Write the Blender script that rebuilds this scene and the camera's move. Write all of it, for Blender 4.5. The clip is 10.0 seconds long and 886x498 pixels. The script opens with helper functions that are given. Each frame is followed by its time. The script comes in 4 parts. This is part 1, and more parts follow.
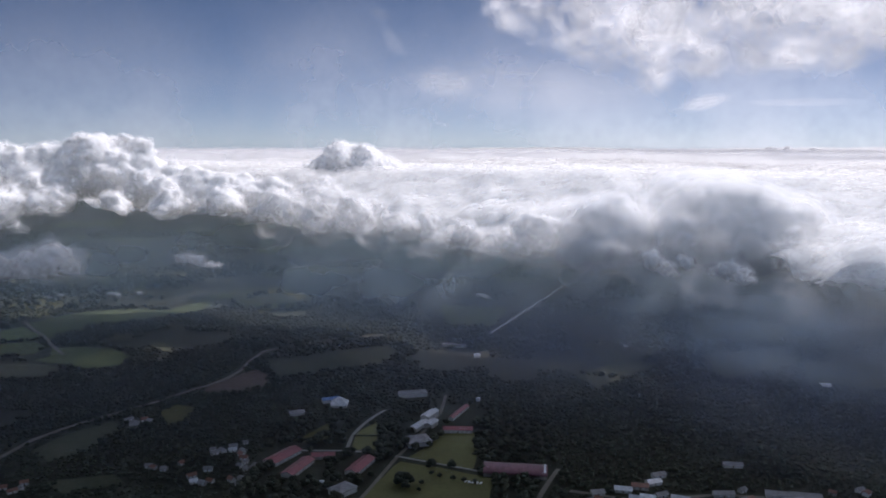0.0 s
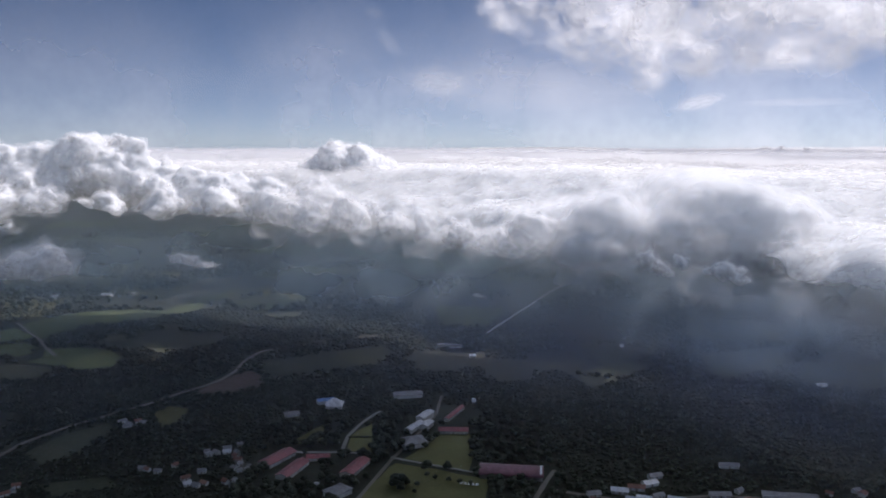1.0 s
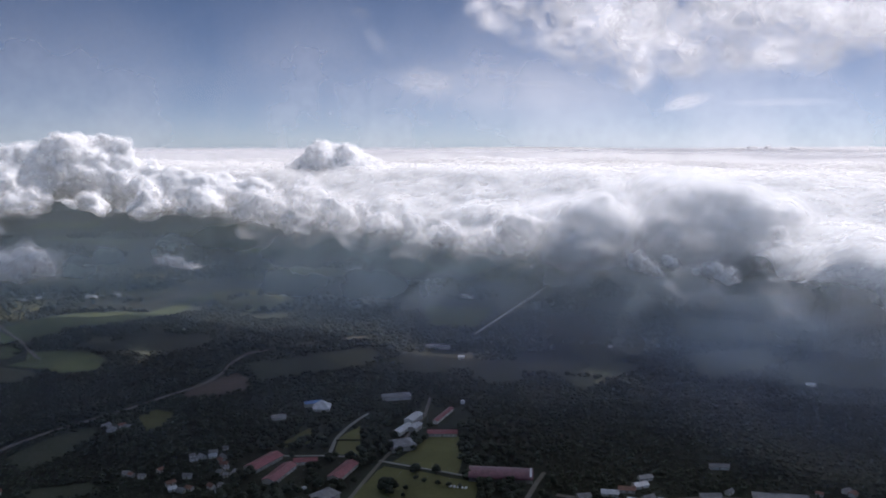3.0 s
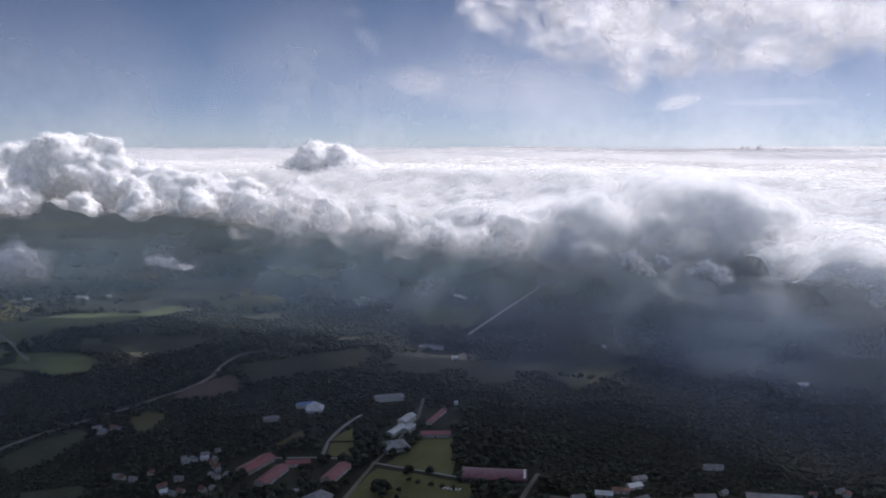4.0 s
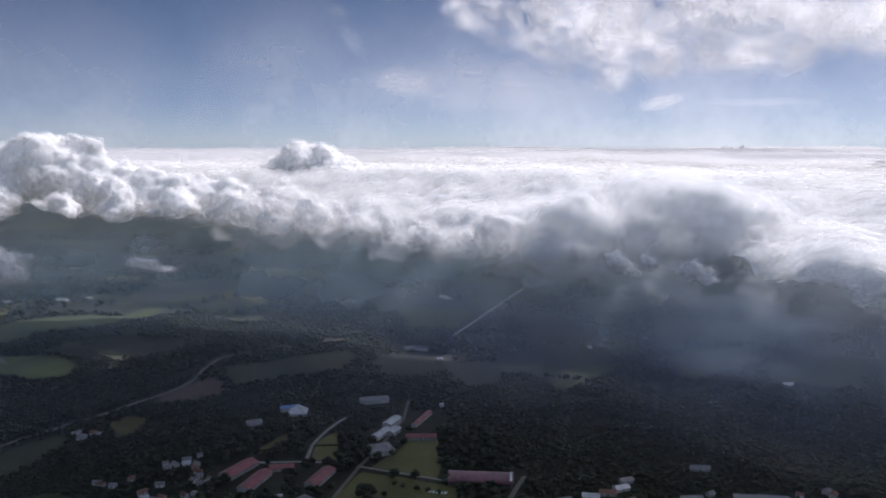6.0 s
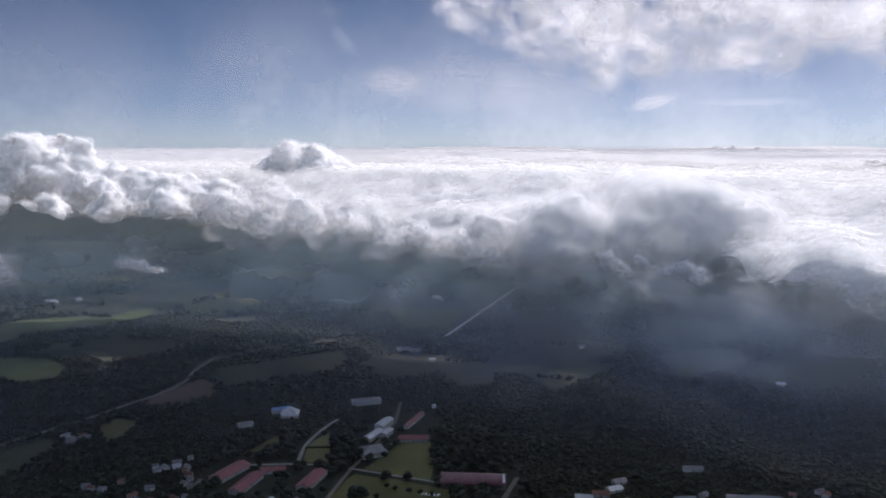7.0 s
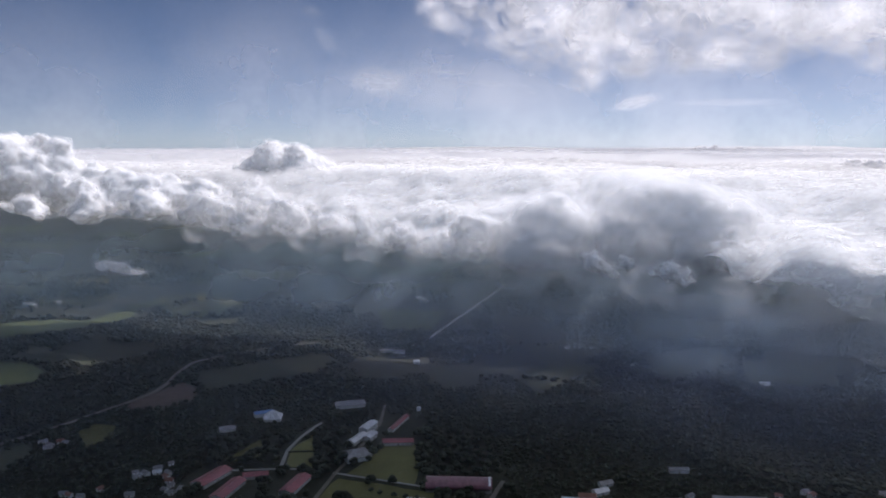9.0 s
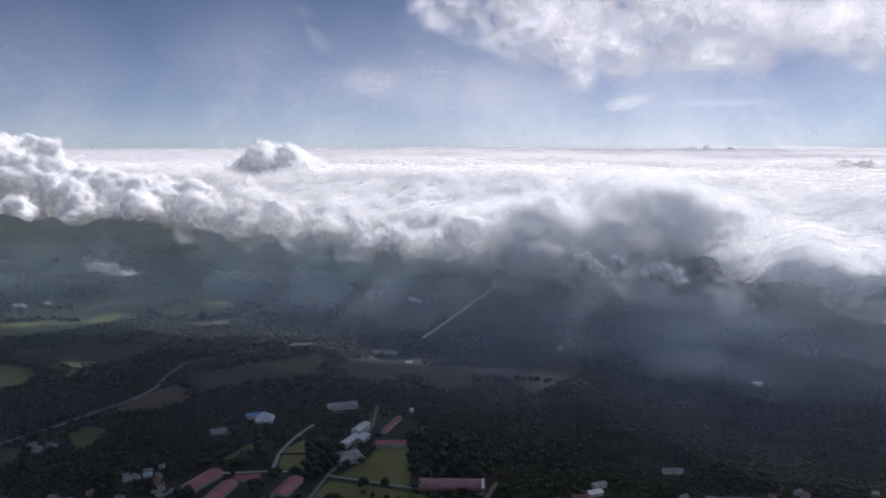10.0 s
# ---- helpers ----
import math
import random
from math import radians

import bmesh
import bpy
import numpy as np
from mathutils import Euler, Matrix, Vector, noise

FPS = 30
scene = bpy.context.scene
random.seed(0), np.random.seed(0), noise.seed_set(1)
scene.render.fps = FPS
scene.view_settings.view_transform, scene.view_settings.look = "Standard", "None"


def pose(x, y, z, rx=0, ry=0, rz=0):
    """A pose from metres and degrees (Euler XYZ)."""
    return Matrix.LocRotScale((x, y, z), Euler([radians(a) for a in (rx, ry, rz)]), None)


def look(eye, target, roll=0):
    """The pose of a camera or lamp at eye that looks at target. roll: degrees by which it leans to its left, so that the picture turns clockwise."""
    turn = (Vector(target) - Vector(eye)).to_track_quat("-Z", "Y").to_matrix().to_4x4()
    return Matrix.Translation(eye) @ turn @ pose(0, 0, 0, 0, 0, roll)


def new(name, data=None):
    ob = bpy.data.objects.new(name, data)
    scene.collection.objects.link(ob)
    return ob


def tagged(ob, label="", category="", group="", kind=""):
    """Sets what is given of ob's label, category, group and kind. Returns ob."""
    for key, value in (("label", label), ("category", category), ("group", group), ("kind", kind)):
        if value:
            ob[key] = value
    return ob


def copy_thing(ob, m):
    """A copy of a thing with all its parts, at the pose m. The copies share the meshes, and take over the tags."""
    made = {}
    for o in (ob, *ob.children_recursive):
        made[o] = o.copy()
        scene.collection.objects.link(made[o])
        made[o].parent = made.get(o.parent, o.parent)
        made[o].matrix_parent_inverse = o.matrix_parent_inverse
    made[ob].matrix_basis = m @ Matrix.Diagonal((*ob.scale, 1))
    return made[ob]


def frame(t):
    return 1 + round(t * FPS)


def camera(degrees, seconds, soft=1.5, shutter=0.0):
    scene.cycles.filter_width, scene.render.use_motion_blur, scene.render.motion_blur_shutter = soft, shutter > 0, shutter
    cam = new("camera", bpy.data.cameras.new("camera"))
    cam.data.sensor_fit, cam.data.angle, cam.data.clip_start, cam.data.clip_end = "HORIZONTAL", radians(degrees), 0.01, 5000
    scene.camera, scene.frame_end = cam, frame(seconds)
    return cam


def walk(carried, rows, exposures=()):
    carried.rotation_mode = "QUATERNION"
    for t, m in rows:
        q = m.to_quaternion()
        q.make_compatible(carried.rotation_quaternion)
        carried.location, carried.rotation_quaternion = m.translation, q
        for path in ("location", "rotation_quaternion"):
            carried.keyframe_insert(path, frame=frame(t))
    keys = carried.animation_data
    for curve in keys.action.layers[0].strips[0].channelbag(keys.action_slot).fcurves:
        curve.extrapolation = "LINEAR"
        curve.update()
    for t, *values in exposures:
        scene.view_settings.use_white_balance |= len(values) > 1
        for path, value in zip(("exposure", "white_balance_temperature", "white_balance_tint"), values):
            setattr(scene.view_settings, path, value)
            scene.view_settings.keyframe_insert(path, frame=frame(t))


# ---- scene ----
cam = camera(58.5, 10.0, soft=1.8)
ROWS = [
    (0.0, 0.00, 0.00, 280.00, -0.000, -7.768, -0.121),
    (0.5, -0.16, 1.75, 279.98, -0.176, -7.773, -0.114),
    (1.0, -0.28, 3.48, 279.96, -0.365, -7.777, -0.107),
    (1.5, -0.38, 5.20, 279.95, -0.568, -7.780, -0.099),
    (2.0, -0.46, 6.92, 279.94, -0.784, -7.784, -0.092),
    (2.5, -0.52, 8.62, 279.94, -1.013, -7.786, -0.085),
    (4.0, -0.59, 13.70, 279.95, -1.763, -7.792, -0.065),
    (4.5, -0.59, 15.38, 279.96, -2.032, -7.793, -0.059),
    (5.0, -0.59, 17.07, 279.98, -2.309, -7.794, -0.052),
    (5.5, -0.59, 18.76, 280.00, -2.593, -7.795, -0.046),
    (7.0, -0.60, 23.84, 280.08, -3.474, -7.794, -0.029),
    (7.5, -0.62, 25.55, 280.12, -3.773, -7.794, -0.023),
    (8.0, -0.65, 27.26, 280.16, -4.072, -7.793, -0.018),
    (8.5, -0.71, 28.99, 280.20, -4.371, -7.792, -0.013),
    (9.0, -0.78, 30.73, 280.25, -4.667, -7.790, -0.008),
    (9.5, -0.87, 32.49, 280.30, -4.958, -7.789, -0.003),
    (10.0, -0.99, 34.26, 280.36, -5.244, -7.787, 0.002),
]
walk(cam, [(t, pose(x, y, z, 90 + pitch, roll, yaw)) for t, x, y, z, yaw, pitch, roll in ROWS], [(0.0, 0.25, 6150, 17), (10.0, 0.25, 6150, 17)])
scene.cycles.transparent_max_bounces = 64
scene.cycles.max_bounces, scene.cycles.diffuse_bounces, scene.cycles.transmission_bounces = 12, 8, 8

# ---- daylight: a morning sun ahead, high to the right ----
SUN_AZIMUTH, SUN_HEIGHT = 47.0, 50.0          # degrees clockwise from straight ahead (+y), and above the horizon
world = bpy.data.worlds.new("world")
scene.world = world
world.use_nodes = True
wn, wl = world.node_tree.nodes, world.node_tree.links
sky = wn.new("ShaderNodeTexSky")
sky.sky_type, sky.sun_disc = "NISHITA", False
sky.sun_elevation, sky.sun_rotation = radians(SUN_HEIGHT), radians(SUN_AZIMUTH)
sky.altitude, sky.air_density, sky.dust_density, sky.ozone_density = 3200, 0.54, 0.4, 1.2
wl.new(sky.outputs[0], wn["Background"].inputs["Color"])
wn["Background"].inputs["Strength"].default_value = 0.05
sun = new("sun", bpy.data.lights.new("sun", "SUN"))
sun.data.energy, sun.data.angle, sun.data.color = 3.9, radians(0.5), (1.0, 0.96, 0.92)
sx, sy, sz = math.sin(radians(SUN_AZIMUTH)), math.cos(radians(SUN_AZIMUTH)), math.tan(radians(SUN_HEIGHT))
sun.matrix_world = look((sx * 3000, sy * 3000, sz * 3000), (0, 0, 0))


# ---- materials ----
def material(name):
    m = bpy.data.materials.new(name)
    m.use_nodes = True
    nodes, links = m.node_tree.nodes, m.node_tree.links
    nodes.clear()
    out = nodes.new("ShaderNodeOutputMaterial")
    return m, nodes, links, out


def coords(nodes, links, scale=1.0, kind="Object"):
    tc = nodes.new("ShaderNodeTexCoord")
    mp = nodes.new("ShaderNodeMapping")
    mp.inputs["Scale"].default_value = (scale,) * 3 if not isinstance(scale, tuple) else scale
    links.new(tc.outputs[kind], mp.inputs["Vector"])
    return mp.outputs["Vector"]


def noise_node(nodes, links, vector, scale, detail=4.0, rough=0.55):
    n = nodes.new("ShaderNodeTexNoise")
    n.inputs["Scale"].default_value, n.inputs["Detail"].default_value, n.inputs["Roughness"].default_value = scale, detail, rough
    links.new(vector, n.inputs["Vector"])
    return n.outputs["Fac"]


def ramp(nodes, links, fac, stops):
    r = nodes.new("ShaderNodeValToRGB")
    e = r.color_ramp.elements
    while len(e) < len(stops):
        e.new(0.5)
    for el, (pos, col) in zip(e, stops):
        el.position, el.color = pos, (*col, 1) if len(col) == 3 else col
    links.new(fac, r.inputs["Fac"])
    return r.outputs["Color"]


def maths(nodes, links, op, a, b=None, c=None):
    m = nodes.new("ShaderNodeMath")
    m.operation = op
    for i, v in enumerate((a, b, c)):
        if v is None:
            continue
        if isinstance(v, (int, float)):
            m.inputs[i].default_value = v
        else:
            links.new(v, m.inputs[i])
    return m.outputs[0]


def mix_col(nodes, links, fac, a, b, blend="MIX"):
    m = nodes.new("ShaderNodeMix")
    m.data_type, m.blend_type = "RGBA", blend
    for i, v in ((0, fac), (6, a), (7, b)):
        if isinstance(v, (int, float)):
            m.inputs[i].default_value = v
        elif isinstance(v, tuple):
            m.inputs[i].default_value = (*v, 1)
        else:
            links.new(v, m.inputs[i])
    return m.outputs[2]


def bump_node(nodes, links, height, strength, distance):
    b = nodes.new("ShaderNodeBump")
    b.inputs["Strength"].default_value, b.inputs["Distance"].default_value = strength, distance
    links.new(height, b.inputs["Height"])
    return b.outputs[0]


def land(name, stops, big, small, rough=0.9, bump=0.4, depth=0.5, per_object=0.25):
    """Soil, grass, foliage, paving or paint: two scales of mottling, relief, and a shift in tone from piece to piece."""
    m, n, l, out = material(name)
    v = coords(n, l, 1.0)
    geo = n.new("ShaderNodeNewGeometry")
    a = noise_node(n, l, geo.outputs["Position"], 1 / big, 5, 0.6)
    b = noise_node(n, l, geo.outputs["Position"], 1 / small, 4, 0.6)
    f = maths(n, l, "ADD", maths(n, l, "MULTIPLY", a, 0.6), maths(n, l, "MULTIPLY", b, 0.4))
    col = ramp(n, l, f, stops)
    info = n.new("ShaderNodeObjectInfo")
    k = maths(n, l, "MULTIPLY_ADD", info.outputs["Random"], per_object, 1 - per_object / 2)
    if per_object:
        k2 = maths(n, l, "MULTIPLY_ADD", geo.outputs["Random Per Island"], per_object, 1 - per_object / 2)
        k = maths(n, l, "MULTIPLY", k, k2)
    hsv = n.new("ShaderNodeHueSaturation")
    l.new(k, hsv.inputs["Value"])
    l.new(col, hsv.inputs["Color"])
    p = n.new("ShaderNodeBsdfPrincipled")
    p.inputs["Roughness"].default_value = rough
    p.inputs["Specular IOR Level"].default_value = 0.25
    l.new(hsv.outputs[0], p.inputs["Base Color"])
    l.new(bump_node(n, l, b, bump, depth), p.inputs["Normal"])
    l.new(p.outputs[0], out.inputs[0])
    return m


def sheet_metal(name, col, rough=0.4, metal=0.0, pitch=0.9, rust=0.15):
    """Painted corrugated roofing with faded and rusty patches."""
    m, n, l, out = material(name)
    v = coords(n, l, 1.0)
    a = noise_node(n, l, v, 0.25, 5, 0.65)
    b = noise_node(n, l, v, 1.6, 4, 0.6)
    dirt = ramp(n, l, a, [(0.35, (0.62, 0.6, 0.58)), (0.65, (1, 1, 1))])
    c = mix_col(n, l, 1.0, col, dirt, "MULTIPLY")
    c = mix_col(n, l, maths(n, l, "MULTIPLY", ramp(n, l, b, [(0.58, (0, 0, 0)), (0.72, (1, 1, 1))]), rust), c, (0.16, 0.08, 0.05))
    w = n.new("ShaderNodeTexWave")
    w.inputs["Scale"].default_value = pitch
    l.new(v, w.inputs["Vector"])
    p = n.new("ShaderNodeBsdfPrincipled")
    p.inputs["Roughness"].default_value, p.inputs["Metallic"].default_value = rough, metal
    l.new(c, p.inputs["Base Color"])
    l.new(bump_node(n, l, w.outputs["Fac"], 0.3, 0.05), p.inputs["Normal"])
    l.new(p.outputs[0], out.inputs[0])
    return m


def vapour(name, opacity=1.0, grain=0.05, low=0.35, high=0.65, col=(0.97, 0.97, 0.97), through_light=0.5, bands=None, ragged=0.0, tear=0.02, east=None):
    """Water droplets: scatters light back and lets light through; opacity below 1 thins it out in patches."""
    m, n, l, out = material(name)
    geo = n.new("ShaderNodeNewGeometry")
    d, t = n.new("ShaderNodeBsdfDiffuse"), n.new("ShaderNodeBsdfTranslucent")
    d.inputs["Color"].default_value = t.inputs["Color"].default_value = (*col, 1)
    body = n.new("ShaderNodeMixShader")
    body.inputs[0].default_value = through_light
    l.new(d.outputs[0], body.inputs[1])
    l.new(t.outputs[0], body.inputs[2])
    if opacity >= 1:
        l.new(body.outputs[0], out.inputs[0])
        return m
    f = noise_node(n, l, geo.outputs["Position"], grain, 5, 0.6)
    a = n.new("ShaderNodeMapRange")
    a.interpolation_type = "SMOOTHSTEP"
    a.inputs["From Min"].default_value, a.inputs["From Max"].default_value, a.inputs["To Max"].default_value = low, high, opacity
    l.new(f, a.inputs["Value"])
    alpha = a.outputs[0]
    if bands:
        z = n.new("ShaderNodeSeparateXYZ")
        l.new(geo.outputs["Position"], z.inputs[0])
        height = maths(n, l, "MULTIPLY_ADD", maths(n, l, "SUBTRACT", noise_node(n, l, geo.outputs["Position"], tear, 5, 0.6), 0.5), ragged, z.outputs["Z"])
        for lo, hi in bands:
            r = n.new("ShaderNodeMapRange")
            r.interpolation_type = "SMOOTHSTEP"
            r.inputs["From Min"].default_value, r.inputs["From Max"].default_value = lo, hi
            l.new(height, r.inputs["Value"])
            alpha = maths(n, l, "MULTIPLY", alpha, r.outputs[0])
    if east:                                  # thicker towards the east: (x of the thin side, x of the thick side, share left on the thin side)
        across = n.new("ShaderNodeSeparateXYZ")
        l.new(geo.outputs["Position"], across.inputs[0])
        r = n.new("ShaderNodeMapRange")
        r.interpolation_type = "SMOOTHSTEP"
        r.inputs["From Min"].default_value, r.inputs["From Max"].default_value, r.inputs["To Min"].default_value = east
        l.new(across.outputs["X"], r.inputs["Value"])
        alpha = maths(n, l, "MULTIPLY", alpha, r.outputs[0])
    clear = n.new("ShaderNodeBsdfTransparent")
    mix = n.new("ShaderNodeMixShader")
    l.new(alpha, mix.inputs[0])
    l.new(clear.outputs[0], mix.inputs[1])
    l.new(body.outputs[0], mix.inputs[2])
    l.new(mix.outputs[0], out.inputs[0])
    return m


FOLIAGE = land("foliage", [(0.3, (0.03, 0.036, 0.025)), (0.55, (0.046, 0.052, 0.033)), (0.8, (0.076, 0.078, 0.05))], 45, 2.5, 0.85, 0.3, 0.4, 0.22)
SCRUB = land("scrub_ground", [(0.3, (0.02, 0.023, 0.015)), (0.5, (0.033, 0.036, 0.023)), (0.75, (0.065, 0.058, 0.04))], 130, 9, 0.95, 0.8, 1.5, 0)
FALLOW = land("fallow", [(0.3, (0.042, 0.046, 0.028)), (0.5, (0.06, 0.064, 0.038)), (0.75, (0.09, 0.086, 0.056))], 40, 5, 0.95, 0.5, 0.4, 0.25)
GRASS = land("grass", [(0.3, (0.075, 0.075, 0.03)), (0.55, (0.115, 0.11, 0.042)), (0.8, (0.16, 0.14, 0.06))], 35, 3, 0.95, 0.4, 0.2, 0.3)
PASTURE = land("pasture", [(0.3, (0.06, 0.078, 0.034)), (0.55, (0.1, 0.118, 0.05)), (0.8, (0.145, 0.145, 0.07))], 60, 6, 0.95, 0.4, 0.3, 0.3)
EARTH = land("ploughed_earth", [(0.3, (0.06, 0.045, 0.036)), (0.6, (0.095, 0.07, 0.055)), (0.85, (0.14, 0.11, 0.085))], 30, 3, 0.95, 0.5, 0.3, 0.2)
GRAVEL = land("gravel", [(0.3, (0.12, 0.105, 0.085)), (0.6, (0.18, 0.16, 0.135)), (0.85, (0.25, 0.23, 0.2))], 20, 1.5, 0.95, 0.3, 0.1, 0.2)
CONCRETE = land("concrete", [(0.3, (0.2, 0.19, 0.17)), (0.6, (0.28, 0.27, 0.245)), (0.85, (0.37, 0.36, 0.33))], 12, 1.2, 0.9, 0.2, 0.05, 0.2)
PALE_ROAD = land("pale_road", [(0.3, (0.4, 0.39, 0.36)), (0.8, (0.6, 0.58, 0.54))], 30, 3, 0.9, 0.2, 0.05, 0.1)
BARK = land("bark", [(0.3, (0.05, 0.035, 0.025)), (0.8, (0.14, 0.1, 0.07))], 3, 0.3, 0.95, 0.6, 0.1, 0.2)
PLASTER = land("painted_plaster", [(0.3, (0.4, 0.38, 0.34)), (0.6, (0.55, 0.53, 0.48)), (0.85, (0.66, 0.64, 0.6))], 8, 0.8, 0.85, 0.2, 0.03, 0.35)
WOOD = land("weathered_wood", [(0.3, (0.1, 0.07, 0.05)), (0.8, (0.22, 0.16, 0.11))], 4, 0.4, 0.8, 0.3, 0.03, 0.3)
SHADED_GLASS = land("window_glass", [(0.3, (0.015, 0.018, 0.02)), (0.8, (0.03, 0.035, 0.04))], 4, 0.5, 0.12, 0.05, 0.01, 0)
RED_ROOF = sheet_metal("red_roofing", (0.3, 0.08, 0.085))
COURT_ROOF = sheet_metal("faded_court_roofing", (0.22, 0.09, 0.105), 0.35)
PALE_ROOF = sheet_metal("pale_roofing", (0.6, 0.6, 0.62), 0.35, 0.0, 0.9, 0.2)
GREY_ROOF = sheet_metal("grey_roofing", (0.24, 0.23, 0.235), 0.5, 0.0, 0.9, 0.35)
BLUE_ROOF = sheet_metal("blue_roofing", (0.12, 0.22, 0.45), 0.4)
BROWN_ROOF = sheet_metal("rusty_roofing", (0.24, 0.11, 0.075), 0.6, 0.0, 0.9, 0.6)
WHITE_PAINT = sheet_metal("white_sheet", (0.8, 0.8, 0.79), 0.3, 0.0, 0.9, 0.05)
CLOUD = vapour("cloud_core", 1.0, col=(0.97, 0.97, 0.97), through_light=0.6)
MISTY = vapour("cloud_core_misty_base", 0.999, 0.02, -1.0, -0.5, through_light=0.6, bands=((98, 158),), ragged=85.0)
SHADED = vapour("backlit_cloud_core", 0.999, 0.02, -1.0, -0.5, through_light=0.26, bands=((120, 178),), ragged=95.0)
BANK = vapour("bank_cloud_core", 0.999, 0.02, -1.0, -0.5, through_light=0.64, bands=((98, 152),), ragged=85.0)
DENSE = vapour("dense_cloud_core", 0.999, 0.02, -1.0, -0.5, through_light=0.16, bands=((80, 126),), ragged=50.0)
DECK = vapour("cloud_deck", 0.999, 0.02, -1.0, -0.5, through_light=0.35, bands=((106, 158),), ragged=90.0)
FRINGE = [vapour("cloud_fringe_%d" % k, a, 0.04 + 0.006 * k, 0.28 + 0.035 * k, 0.58 + 0.035 * k, through_light=0.6, bands=((98, 156),), ragged=80.0) for k, a in enumerate((0.45, 0.36, 0.26, 0.16))]
RIM = [vapour("cloud_rim_%d" % k, a, 0.03, 0.1, 0.6, through_light=0.6, bands=((76, 124),), ragged=50.0) for k, a in enumerate((0.5, 0.42, 0.34, 0.25, 0.15))]
FLUFF = [vapour("cloud_fluff_%d" % k, a, 0.05, 0.2, 0.55, through_light=0.6) for k, a in enumerate((0.75, 0.65, 0.5, 0.36, 0.22, 0.12))]
THIN = [vapour("thin_cloud_%d" % k, a, 0.006, 0.24, 0.66, through_light=0.9) for k, a in enumerate((0.34, 0.3, 0.25, 0.19, 0.12, 0.07))]
# Vapour of the unseen sheets that shade the land; bluish to cool the light below.
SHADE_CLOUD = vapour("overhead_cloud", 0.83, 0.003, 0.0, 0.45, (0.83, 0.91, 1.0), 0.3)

# ---- helpers for shapes ----
GRID = np.random.RandomState(7).rand(64, 64, 64)


def value_noise(p):
    """Smooth noise from -1 to 1 at an array of points."""
    i = np.floor(p).astype(int)
    f = p - i
    f = f * f * f * (f * (f * 6 - 15) + 10)
    x0, y0, z0 = (i[:, k] & 63 for k in range(3))
    x1, y1, z1 = ((i[:, k] + 1) & 63 for k in range(3))
    fx, fy, fz = f[:, 0], f[:, 1], f[:, 2]
    a = GRID[x0, y0, z0] * (1 - fx) + GRID[x1, y0, z0] * fx
    b = GRID[x0, y1, z0] * (1 - fx) + GRID[x1, y1, z0] * fx
    c = GRID[x0, y0, z1] * (1 - fx) + GRID[x1, y0, z1] * fx
    d = GRID[x0, y1, z1] * (1 - fx) + GRID[x1, y1, z1] * fx
    return 2 * ((a * (1 - fy) + b * fy) * (1 - fz) + (c * (1 - fy) + d * fy) * fz) - 1


def fbm(p, octaves=4, gain=0.5):
    s, a = 0, 1.0
    for k in range(octaves):
        s = s + a * value_noise(p * 2.03 ** k + 17.3 * k)
        a *= gain
    return s


def billow(p, octaves=4, gain=0.5):
    """Rounded lumps with sharp creases between them, 0 to about 1."""
    s, a, w = 0, 1.0, 0
    for k in range(octaves):
        s = s + a * np.abs(value_noise(p * 2.03 ** k + 11.7 * k))
        w += a
        a *= gain
    return s / w * 2


JITTER = np.random.RandomState(11).rand(32, 32, 32, 3).astype(np.float32)


def cells(p):
    """Rounded knobs packed side by side with creases between them, about 0 to 1."""
    p = p.astype(np.float32)
    i = np.floor(p).astype(np.int32)
    f = p - i
    best = np.full(len(p), 9.0, np.float32)
    for dx in (-1, 0, 1):
        for dy in (-1, 0, 1):
            for dz in (-1, 0, 1):
                j = JITTER[(i[:, 0] + dx) & 31, (i[:, 1] + dy) & 31, (i[:, 2] + dz) & 31]
                best = np.minimum(best, (j[:, 0] + dx - f[:, 0]) ** 2 + (j[:, 1] + dy - f[:, 1]) ** 2 + (j[:, 2] + dz - f[:, 2]) ** 2)
    return np.clip(1 - 1.25 * best, 0, 1)


def ico(level):
    bm = bmesh.new()
    bmesh.ops.create_icosphere(bm, subdivisions=level, radius=1)
    bm.verts.ensure_lookup_table()
    v = np.array([x.co[:] for x in bm.verts])
    f = np.array([[x.index for x in face.verts] for face in bm.faces])
    bm.free()
    return v, f


ICO = {k: ico(k) for k in (1, 2)}


def tri_mesh(name, verts, faces, mats, index=None, smooth=True):
    me = bpy.data.meshes.new(name)
    n = len(faces)
    k = faces.shape[1]
    me.vertices.add(len(verts))
    me.vertices.foreach_set("co", np.asarray(verts, dtype=np.float32).ravel())
    me.loops.add(n * k)
    me.loops.foreach_set("vertex_index", np.asarray(faces, dtype=np.int32).ravel())
    me.polygons.add(n)
    me.polygons.foreach_set("loop_start", np.arange(n, dtype=np.int32) * k)
    me.polygons.foreach_set("loop_total", np.full(n, k, dtype=np.int32))
    for m in mats:
        me.materials.append(m)
    if index is not None:
        me.polygons.foreach_set("material_index", np.asarray(index, dtype=np.int32))
    me.polygons.foreach_set("use_smooth", np.full(n, smooth))
    me.update()
    me.validate()
    return me


def joined(pieces):
    """One array of points and one of faces out of many."""
    vs, fs, at = [], [], 0
    for v, f in pieces:
        vs.append(v)
        fs.append(f + at)
        at += len(v)
    return np.concatenate(vs), np.concatenate(fs)


def thing(name, x=0, y=0, z=0, turn=0, label="", category="", group="", kind=""):
    ob = new(name)
    ob.matrix_world = pose(x, y, z, 0, 0, turn)
    return tagged(ob, label, category, group, kind)


